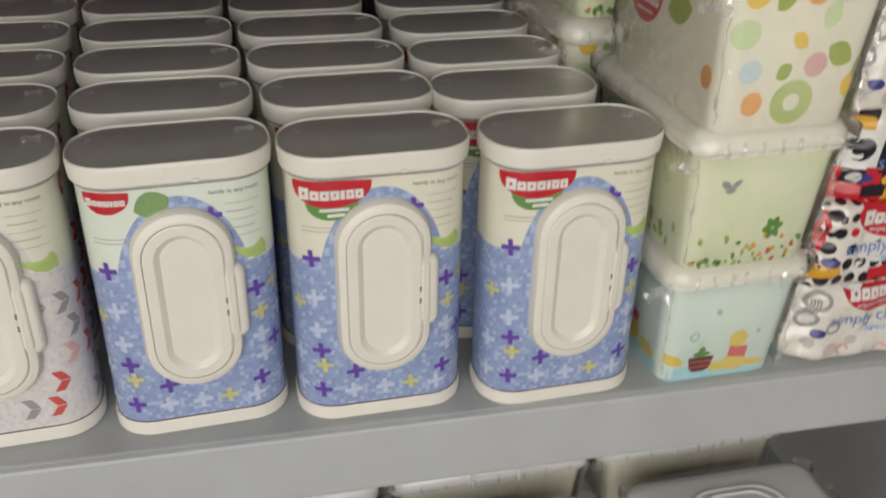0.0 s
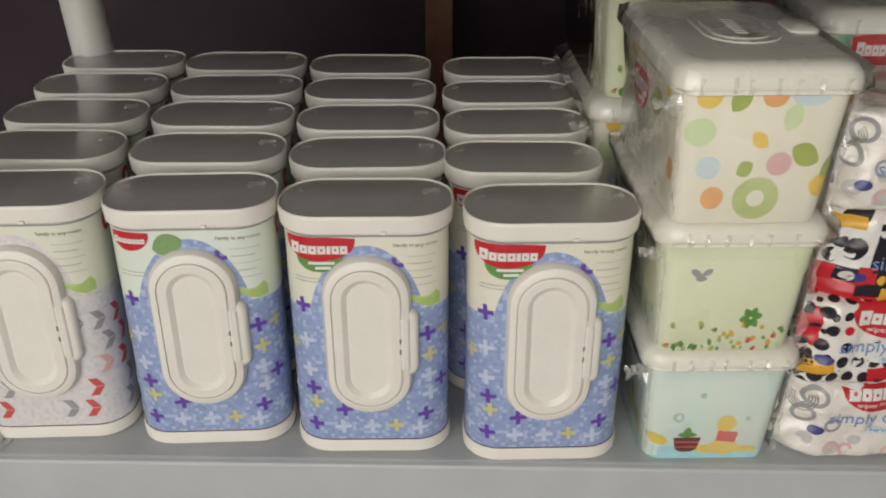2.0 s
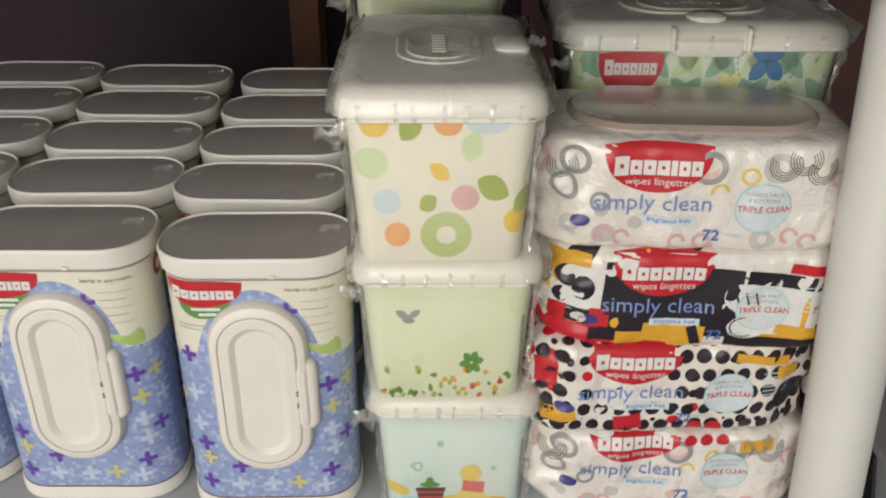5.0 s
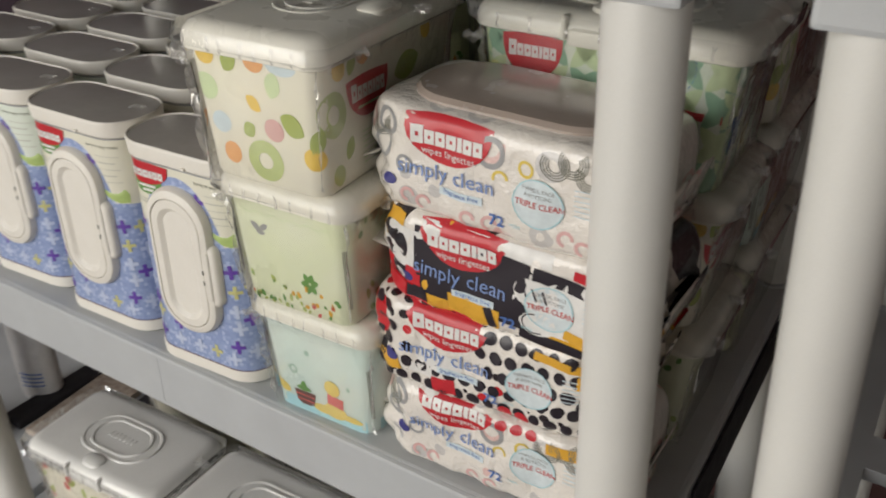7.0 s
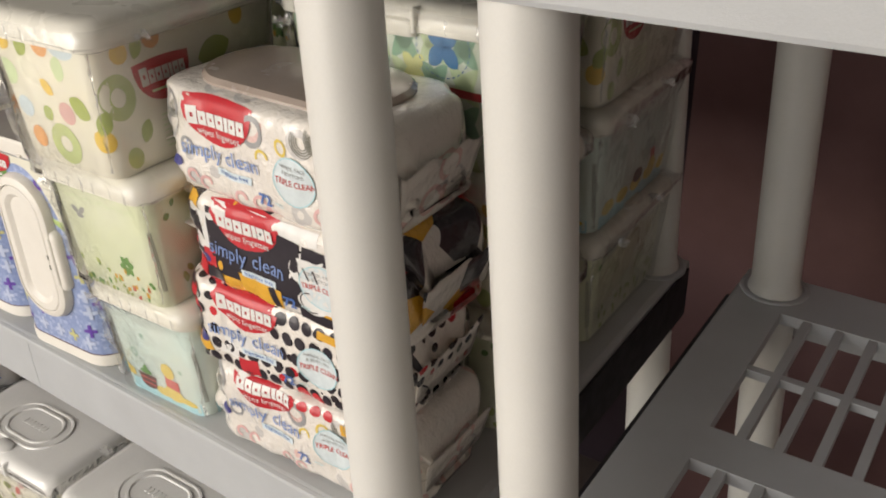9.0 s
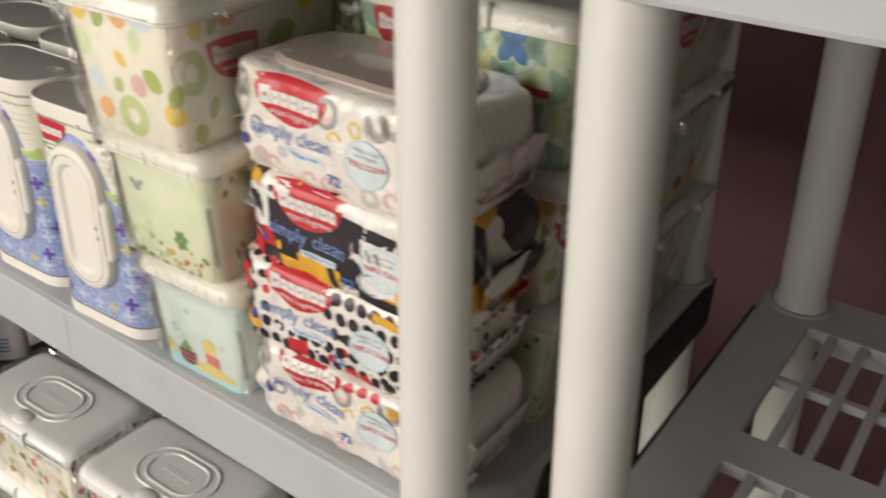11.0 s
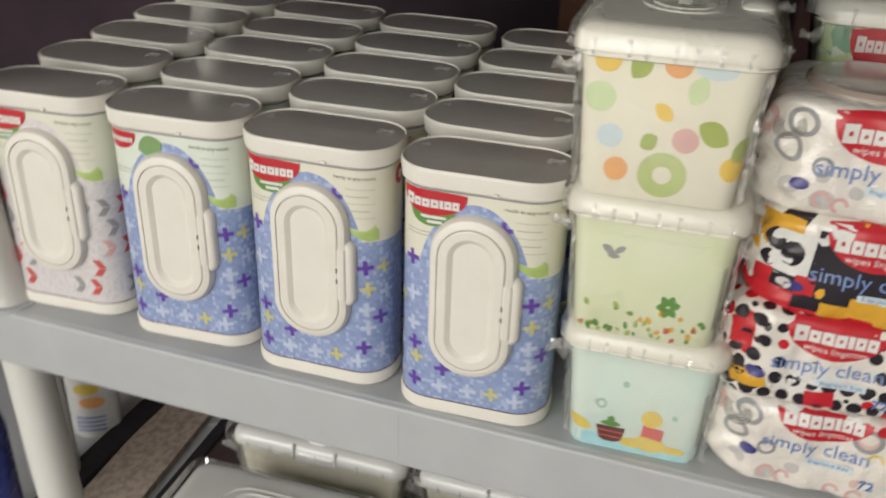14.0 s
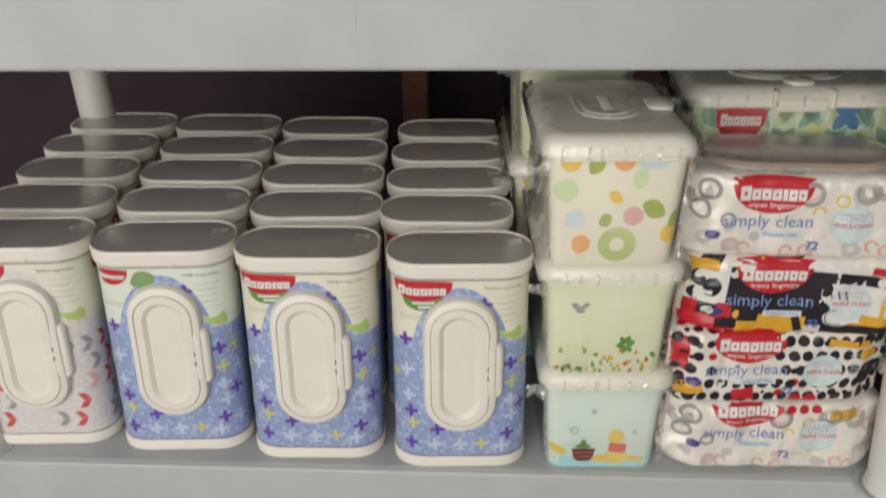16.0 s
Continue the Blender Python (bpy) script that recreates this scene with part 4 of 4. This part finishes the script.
def wrap(m, w, d, levels, pitch, words, bulge=0.002, lean=(0.0, 0.0)):
    """Clear shrink film drawn tight over a stack, puckered where one box stands on the next."""
    rnd = random.Random(int(m.translation.x * 1000) + int(m.translation.y * 100))
    rings = []
    for k in range(levels):
        for z, f in ((0.004, 0.915), (0.03, 0.94), (0.055, 0.96), (0.08, 0.985), (0.097, 1.03), (0.101, 1.10), (0.112, 1.10)):
            grow = bulge + 0.002 * rnd.random()
            fw, fd = w * f + 2 * grow, d * (f + 1) / 2 * (1.02 if f > 1.05 else 1.0) + 2 * grow
            rings.append([(px + k * lean[0] + rnd.uniform(-0.0012, 0.0012), py + k * lean[1] + rnd.uniform(-0.0012, 0.0012), k * pitch + z + rnd.uniform(-0.001, 0.001)) for px, py in outline(fw, fd, 0.016, 5)])
    ob = loft("shrink_film", rings, FILM, None, "", False, False)
    ob.matrix_basis = m
    ob.visible_shadow = False
    for k in range(levels):
        ox, oy, z0 = k * lean[0], k * lean[1], k * pitch
        hx, hy = w / 2 + bulge, d / 2 + bulge
        for side in (-1, 1):
            edge = [(ox + side * (hx * (0.93 + 0.07 * i / 14) - 0.004), oy - hy * (0.96 + 0.04 * i / 14) + 0.004, z0 + 0.008 + 0.088 * i / 14) for i in range(15)]
            film_fold(ob, edge, (0.7 * side, -0.7, 0), 0.0065 if side > 0 else 0.0045, 31 + k + 7 * side, 0.0012)
        for i in range(-3, 4):
            x = ox + i * w / 7.5 + rnd.uniform(-0.003, 0.003)
            film_fold(ob, [(x, oy - hy - 0.0055 - 0.0006 * (j % 2), z0 + 0.0975 + 0.0035 * j) for j in range(4)], (1, -0.25, 0), 0.0035, 60 + 11 * k + i, 0.0006)
        for side, y, z, size in ((1, -hy * 0.55, 0.094, 0.016), (-1, -hy * 0.9, 0.080, 0.018), (1, hy * 0.3, 0.105, 0.014)):
            film_tuft(ob, ox + side * (hx + 0.005), oy + y, z0 + z, size * rnd.uniform(0.7, 1.1), 90 + k + int(1000 * size), 0.9)
    return tagged(ob, words, "shrink film")


BW, BD = 0.114, 0.180
front_stack = ((0.318, 0.066, 0.2), (0.312, 0.051, 0.6), (0.307, 0.036, 1.0))
kinds = ((AQUABOX, print_pond, "pale aqua wipes box with pond print, white lid"), (LIMEBOX, print_meadow, "pale green wipes box with meadow print, white lid"),
         (DOTWHITE, print_fruit, "white wipes box with fruit and leaf print"))
for k, ((x, y, a), (body, prints, words)) in enumerate(zip(front_stack, kinds)):
    lidded_box(pose(x, y, TOP + PITCH * k, 0, 0, a), BW, BD, body, PEARL, words, prints)
wrap(pose(0.318, 0.066, TOP + 0.001, 0, 0, 0.6), BW, BD, 3, PITCH, "clear crinkled shrink film round stacked boxes", 0.0025, (-0.0055, -0.0150))
# the stack behind it, its boxes stretched upward to fit the camera's view
STRETCH = Matrix.Diagonal((1, 1, 1.075, 1))
for k, (body, prints, words) in enumerate((kinds[0], kinds[2], kinds[1])):
    lidded_box(pose(0.292 + 0.002 * k, 0.272 - 0.006 * k, TOP + 1.075 * PITCH * k, 0, 0, 1.5) @ STRETCH, BW, BD, body, PEARL, words, prints)
wrap(pose(0.293, 0.268, TOP + 0.001, 0, 0, 1.5) @ STRETCH, BW, BD, 3, PITCH, "clear crinkled shrink film round the boxes behind", 0.006)
# boxes behind the soft packs, long side forward
for k, (body, prints, words) in enumerate(((LIMEBOX, print_meadow, "pale green wipes box under other boxes"), (DOTWHITE, print_fruit, "white wipes box with fruit print under a green box"),
                                           (GREENBOX, print_flowers, "green wipes box with petals and blue flowers"))):
    lidded_box(pose(0.500, 0.154, TOP + PITCH * k, 0, 0, 0), 0.196, 0.116, body, PEARL, words, prints)
wrap(pose(0.500, 0.154, TOP + 0.001), 0.196, 0.116, 3, PITCH, "clear shrink film round stacked green boxes")
# the rearmost stack on the right-hand end
for k, (body, prints, words) in enumerate(((LIMEBOX, print_meadow, "pale green wipes box at the stack's foot"), kinds[0], kinds[2])):
    lidded_box(pose(0.541, 0.335, TOP + PITCH * k, 0, 0, 0), BW, BD, body, PEARL, words, prints)

# ---- soft packs ----
PW, PA, PB = 0.108, 0.058, 0.0395


def pack_shape(seed, half=PW, a=PA, b=PB):
    def taper(x):
        k = min(1.0, abs(x) / half)
        return max(0.05, (1 - k ** 22)) ** 0.6

    def surf(x, v, lift):
        e = taper(x)
        k = min(0.999, abs(v) / b)
        y = -a * (1 - k ** 9) ** (1 / 9)
        w = 0.0036 * noise.noise(Vector((x * 38 + seed, v * 30, seed))) + 0.0011 * noise.noise(Vector((x * 95 + seed, v * 40 - x * 60, 3 + seed)))
        crease = 0.0022 * math.exp(-((x + half * 0.78) / 0.008) ** 2) * math.sin(v * 330 + seed)
        end = max(0.0, min(1.0, (abs(x) - half * 0.62) / (half * 0.38)))
        slope = 1 - 0.28 * end * end * (3 - 2 * end)
        w *= 1 + 1.8 * end
        w += 0.0045 * end * noise.noise(Vector((x * 60 + seed, v * 75, 9 + seed)))
        x += 0.007 * end * noise.noise(Vector((v * 60, y * 40 + seed, 5 + seed)))
        return (x, y * (0.55 + 0.45 * e) * slope + w + crease - lift, b + v * (0.25 + 0.75 * e) - 0.012 * (1 - e))
    return surf, taper


def soft_pack(m, seed, words, prints, with_flap=False, body_mat=None, up=0.0):
    pack = holder("soft_wipes_pack", m, words, "wipes pack", "stacked soft wipes packs")
    surf, taper = pack_shape(seed)
    nx, half_n = 110, 30
    na = 2 * half_n
    verts, faces = [], []
    for i in range(nx + 1):
        x = -PW + 2 * PW * i / nx
        for j in range(na):
            q = j / half_n
            v = PB * 0.9995 * math.sin(math.pi / 2 * (2 * q - 1)) if q <= 1 else PB * 0.9995 * math.sin(math.pi / 2 * (3 - 2 * q))
            p = surf(x, v, 0)
            verts.append(p if q <= 1 else (p[0], -p[1], p[2]))
    for i in range(nx):
        for j in range(na):
            k = (j + 1) % na
            faces.append((i * na + j, i * na + k, (i + 1) * na + k, (i + 1) * na + j))
    faces += [tuple(range(na)), tuple(reversed(range(nx * na, (nx + 1) * na)))]
    solid("bag", verts, faces, body_mat or PACKWHITE, pack, "crinkled glossy film bag")
    for side in (-1, 1):
        fv, ff = [], []
        for i in range(15):
            y = -PA * 0.62 + PA * 1.24 * i / 14
            for j in range(4):
                wave = noise.noise(Vector((i * 0.33, side * 2.0, seed)))
                rise = 0.0030 * math.sin(seed)
                if side > 0:
                    fv.append((PW - 0.001 + (0.0026 + 0.0012 * wave) * j, y * (1 + 0.06 * j), PB - 0.020 + 0.0030 * j * wave + 0.0105 * j))
                else:
                    fv.append((-PW + 0.004 - (0.0068 + 0.0010 * wave) * j, y * (1 + 0.06 * j), PB - 0.012 + 0.0042 * j * wave + rise * j))
        for i in range(14):
            for j in range(3):
                ff.append((i * 4 + j, i * 4 + j + 1, i * 4 + j + 5, i * 4 + j + 4))
        fin = solid("crimped_end", fv, ff, body_mat or PACKWHITE, pack, "crimped end seam")
        th = fin.modifiers.new("thickness", "SOLIDIFY")
        th.thickness = 0.0012
    prints(pack, surf)
    decal("badge", badge_shape(-0.0285, 0.0185 + up, 0.068, 0.031), surf, RED, pack, 0.0009)
    decals("mark_block", wordmark(-0.0285, 0.0205 + up, 0.055, 0.0112), surf, WHITE, pack, 0.0014)
    decal("lettering", lettering("wipes lingettes", -0.0275, 0.0100 + up, 0.042), surf, WHITE, pack, 0.0014)
    decal("lettering", lettering("simply clean", -0.030, -0.0055 + up, 0.075, 0, 1.0, 0.0), surf, WORDBLUE, pack, 0.0014)
    decal("caption_panel", bar(-0.018, -0.0165 + up, 0.034, 0.0055), surf, ICE, pack, 0.0008)
    decal("lettering", lettering("fragrance free", -0.018, -0.0165 + up, 0.028), surf, BLUE, pack, 0.0011)
    decal("maker_mark", disc(-0.0755, -0.0170 + up, 0.0066, 0.0040, 0), surf, NAVY, pack, 0.0008)
    decal("seal", disc(0.040, -0.0060 + up, 0.0178, 0.0165), surf, SEALINK, pack, 0.0008)
    decal("seal_rim", annulus(0.040, -0.0060 + up, 0.0172, 0.0180, 0.94), surf, SKYINK, pack, 0.0011)
    decal("lettering", lettering("TRIPLE CLEAN", 0.041, -0.0065 + up, 0.034, 0, 1.1, 0.012), surf, CORAL, pack, 0.0011)
    decal("lettering", join(lettering("HANDS, FACE", 0.040, 0.0035 + up, 0.023), lettering("& BOTTOMS", 0.040, -0.0005 + up, 0.020)), surf, GREY, pack, 0.0011)
    decal("lettering", lettering("72", 0.010, -0.0265 + up, 0.0110, 0, 1.0, 0.02), surf, BLUE, pack, 0.0011)
    decal("lettering", lettering("WIPES", 0.024, -0.0262 + up, 0.009), surf, SKYINK, pack, 0.0011)
    decal("small_print", join(*[bar(0.074, 0.010 - 0.0035 * k + up, 0.020, 0.0008, 0, 2) for k in range(6)]), surf, ICE, pack, 0.0008)
    if with_flap:
        loft("flip_lid", [ring3(0.166, 0.086, 0.041, PB * 2 - 0.010), ring3(0.166, 0.086, 0.041, PB * 2 + 0.0015), ring3(0.160, 0.080, 0.038, PB * 2 + 0.0045), ring3(0.148, 0.068, 0.033, PB * 2 + 0.0050)], FLAP, pack, "smoky oval flip lid")
    return pack


def print_swirls(pack, surf):
    for mat, spots in ((GREY, ((-0.080, 0.024, 0.010), (-0.086, 0.006, 0.009), (0.004, 0.022, 0.011), (-0.063, -0.002, 0.007))),):
        decals("swirl_print", [annulus(x, v, r * 0.66, r) for x, v, r in spots], surf, mat, pack, 0.0004)
    lines = []
    for x, v in ((0.050, 0.025), (0.074, 0.022), (0.062, 0.029), (-0.088, 0.020)):
        lines += [annulus(x, v, 0.0045 + 0.0017 * k, 0.0052 + 0.0017 * k, 1.0, 150, 400) for k in range(4)]
    decals("line_print", lines, surf, TEXT, pack, 0.0005)
    pinks = []
    for x, v in ((0.088, 0.014), (0.098, 0.000), (0.092, -0.014), (0.100, 0.022), (-0.060, -0.024), (-0.048, -0.027), (-0.012, -0.029), (0.004, -0.029), (0.060, -0.024), (0.072, -0.028)):
        pinks += [annulus(x, v, 0.0035, 0.0060, 1.0, 0, 260)]
    decals("swirl_print", pinks, surf, PINK, pack, 0.0004)
    decals("swirl_print", (annulus(0.030, 0.017, 0.004, 0.006), annulus(0.012, 0.006, 0.004, 0.006, 1, 0, 200),), surf, GOLDPALE, pack, 0.0004)


def print_patches(pack, surf):
    decals("white_patch", (bar(-0.080, 0.008, 0.040, 0.034), bar(0.074, 0.000, 0.052, 0.040), bar(0.034, -0.002, 0.042, 0.044), bar(-0.010, 0.031, 0.100, 0.010),), surf, WHITE, pack, 0.0004)
    decals("black_patch", (bar(-0.022, 0.002, 0.092, 0.052, -3), bar(0.062, 0.0165, 0.070, 0.010, -7), bar(0.050, -0.031, 0.064, 0.009, -4), bar(-0.083, -0.0135, 0.016, 0.013), bar(-0.066, -0.026, 0.018, 0.010),
                           disc(-0.091, 0.017, 0.006, 0.009, 20), disc(-0.080, 0.008, 0.007, 0.010, -15), disc(-0.094, 0.001, 0.005, 0.007), disc(0.088, -0.020, 0.008, 0.010),), surf, BLACK, pack, 0.0006)
    decals("red_patch", (bar(-0.096, -0.0135, 0.011, 0.014), bar(-0.069, -0.0125, 0.013, 0.014), bar(0.078, 0.0245, 0.046, 0.0075, -7), bar(-0.088, -0.027, 0.024, 0.011),), surf, RED, pack, 0.0007)
    decals("yellow_patch", (bar(-0.018, -0.0240, 0.042, 0.016, -3), bar(-0.088, 0.0295, 0.022, 0.009), bar(0.066, -0.0215, 0.030, 0.008, -10),), surf, GOLD, pack, 0.0007)
    decals("white_patch", (disc(0.030, 0.004, 0.017, 0.012, -15), disc(0.041, 0.010, 0.009, 0.005, 40), disc(0.032, -0.018, 0.014, 0.009), disc(-0.082, -0.0145, 0.005, 0.005),), surf, WHITE, pack, 0.0008)
    decals("line_print", [bar(0.022 + 0.007 * k, 0.006 - 0.001 * k, 0.0014, 0.010, 18) for k in range(3)] + [annulus(0.030, -0.018, 0.009, 0.0102, 0.8, 90, 300), bar(-0.004, -0.0245, 0.007, 0.016, 18)], surf, BLACK, pack, 0.0009)


def print_dots(pack, surf):
    rnd = random.Random(5)
    black = []
    for row in range(5):
        for colm in range(17):
            x, v = -0.092 + 0.0124 * colm + 0.005 * (row % 2), 0.029 - 0.0145 * row
            if -0.072 < x < -0.005 and v > -0.008:
                continue
            black.append(disc(x, v, 0.0048 + rnd.uniform(-0.0006, 0.0006), 0.0052))
    black.append(disc(0.086, -0.008, 0.011, 0.013))
    decals("dot_print", black, surf, BLACK, pack, 0.0004)
    decals("red_patch", (bar(-0.090, 0.014, 0.016, 0.022), bar(-0.030, -0.026, 0.020, 0.013, 8), disc(0.020, -0.033, 0.006), disc(0.034, -0.033, 0.006),), surf, RED, pack, 0.0005)
    decals("yellow_patch", (bar(-0.080, -0.020, 0.024, 0.013, 15), bar(0.062, 0.026, 0.040, 0.007, -8), bar(0.082, 0.014, 0.016, 0.010),), surf, GOLD, pack, 0.0006)
    decals("white_patch", (bar(-0.050, -0.018, 0.020, 0.009), disc(-0.034, -0.006, 0.020, 0.009),), surf, WHITE, pack, 0.0004)


def print_swirls_low(pack, surf):
    print_swirls(pack, surf)
    decals("dot_print", [disc(0.000 + 0.012 * k, 0.032, 0.0048, 0.004) for k in range(4)], surf, RED, pack, 0.0005)
    decal("yellow_patch", bar(0.062, 0.027, 0.026, 0.010), surf, GOLD, pack, 0.0005)


packs = (("white soft wipes pack with grey swirls, lowest in a stack", print_swirls_low, 0.481, 0.0, 0.010, -1), ("white soft wipes pack with black dots", print_dots, 0.472, 0.0765, 0.0045, 1),
         ("black, red and yellow soft wipes pack", print_patches, 0.487, 0.1500, 0.0025, -2), ("white soft wipes pack, smoky lid, topmost in stack", print_swirls, 0.476, 0.2260, 0.0020, -3))
for k, (words, prints, x, rise, up, turn) in enumerate(packs):
    soft_pack(pose(x, 0.034, TOP + rise, 0, 0, turn), 1.7 + 3.1 * k, words, prints, k == 3, (SWIRLBAG, DOTBAG, PATCHBAG, SWIRLBAG)[k], up)

# ---- the shelf below ----
def print_roses(box, s, w, d):
    rnd = random.Random(8)
    for mat, n in ((CORAL, 14), (LEAF, 20), (PINK, 10)):
        decals("petal_print", (*[leaf_shape(rnd.uniform(-0.15, 0.15), rnd.uniform(0.01, 0.07), rnd.uniform(0.008, 0.018), 0.009, rnd.uniform(0, 180)) for _ in range(n)],), s, mat, box)


for k, x in enumerate((-0.060, 0.171, 0.428)):
    for z in (0, 1):
        lidded_box(pose(x, 0.046, LOWER + PITCH * z, 0, 0, 1 - k), 0.206, 0.118, DOTWHITE, GREYLID, "white wipes box, rose print, silvery moulded lid", print_roses)
    wrap(pose(x, 0.046, LOWER + 0.001, 0, 0, 1 - k), 0.206, 0.118, 2, PITCH, "clear shrink film round low wipes boxes")
for k in range(3):
    x = -0.050 + 0.2425 * k
    for z in (0, 1):
        lidded_box(pose(x, 0.228, LOWER + PITCH * z, 0, 0, 0), 0.216, 0.122, DOTWHITE, GREYLID, "pale wipes box in film behind other boxes", None)
    wrap(pose(x, 0.228, LOWER + 0.001), 0.216, 0.122, 2, PITCH, "clear crinkled film round boxes on the lower shelf", 0.003)


def bottle(m, r, h, body, words, label_mat, neck=0.35):
    b = holder("bottle", m, words, "bottle", "bottles on the side shelf")
    rings = []
    for z, k in ((0, 0.86), (0.006, 0.97), (0.02, 1.0), (h * 0.70, 1.0), (h * 0.80, 0.90), (h * 0.88, 0.55), (h * 0.9, neck)):
        rings.append([(r * k * math.cos(2 * math.pi * i / 28), 0.72 * r * k * math.sin(2 * math.pi * i / 28), z) for i in range(28)])
    loft("bottle_body", rings, body, b)
    loft("cap", [[(r * k * math.cos(2 * math.pi * i / 20), r * k * 0.9 * math.sin(2 * math.pi * i / 20), z) for i in range(20)] for z, k in ((h * 0.9, 0.42), (h * 0.985, 0.40), (h, 0.36))], body, b)

    def surf(u, v, lift):
        a = -math.pi / 2 + u / r
        return ((r + lift) * math.cos(a), 0.72 * (r + lift) * math.sin(a), v)
    for k, mat in enumerate(label_mat):
        decal("label_patch", disc(0.006 * k, h * (0.50 - 0.13 * k), r * 0.5, h * 0.055), surf, mat, b, 0.0006 + 0.0004 * k)
    decal("label_text", join(*[bar(0.0, h * 0.22 - 0.008 * k, r * 1.1, 0.003) for k in range(4)]), surf, BLUE if body is WHITEPLASTIC else WHITE, b, 0.0012)
    return b


bm = bmesh.new()
block(bm, -0.045, -0.15, 0, 0.045, 0.15, 0.012, 0.002)
board = part("cork_board", bm, CORK, None)
board.matrix_basis = pose(-0.402, 0.29, LOWER, 0, 0, 2)
tagged(board, "speckled beige board lying on the shelf", "board")


# dark strips stand in for the shaded gaps either side of the board
def black_strip(x, y, turn, half, words):
    bm = bmesh.new()
    block(bm, -half, -0.15, 0, half, 0.15, 0.014, 0.003)
    ob = part("black_strip", bm, SHADEBLACK, None)
    ob.matrix_basis = pose(x, y, LOWER, 0, 0, turn)
    return tagged(ob, words, "strip", "black strips on the low shelf")


black_strip(-0.470, 0.29, -3, 0.021, "broad dark strip for the shaded gap beside the board")
black_strip(-0.327, 0.29, 0, 0.010, "narrow dark strip for the shade at the shelf end")
# added sheet that paints the dim view past the shelf to the floor
bm = bmesh.new()
block(bm, -0.034, -0.13, 0, 0.034, 0.13, 0.008, 0.002)
dark_board = part("dark_board", bm, FLOORSHADE, None)
dark_board.matrix_basis = pose(-0.285, 0.300, LOWER, 0, 0, 0)
tagged(dark_board, "dark brown sheet for the dim view down to the floor", "board")
WHITEPLASTIC, BLUEPLASTIC = plain("white_bottle_plastic", (0.72, 0.71, 0.70), rough=0.3, coat=0.4), plain("blue_bottle_plastic", (0.03, 0.045, 0.26), rough=0.25, coat=0.5)
bottle(pose(-0.520, 0.345, LOWER, 0, 0, 25), 0.040, 0.19, WHITEPLASTIC, "white bottle with an orange label patch", (GOLDPALE, ORANGE))
bottle(pose(-0.505, 0.225, LOWER, 0, 0, 25), 0.036, 0.26, WHITEPLASTIC, "tall plain white lotion bottle", ())
bottle(pose(-0.508, 0.095, LOWER, 0, 0, 25), 0.050, 0.27, BLUEPLASTIC, "dark blue bottle with white print", (WHITE,))
wrap(pose(0.541, 0.335, TOP + 0.001), BW, BD, 3, PITCH, "clear crinkled shrink film round the rearmost boxes", 0.003)
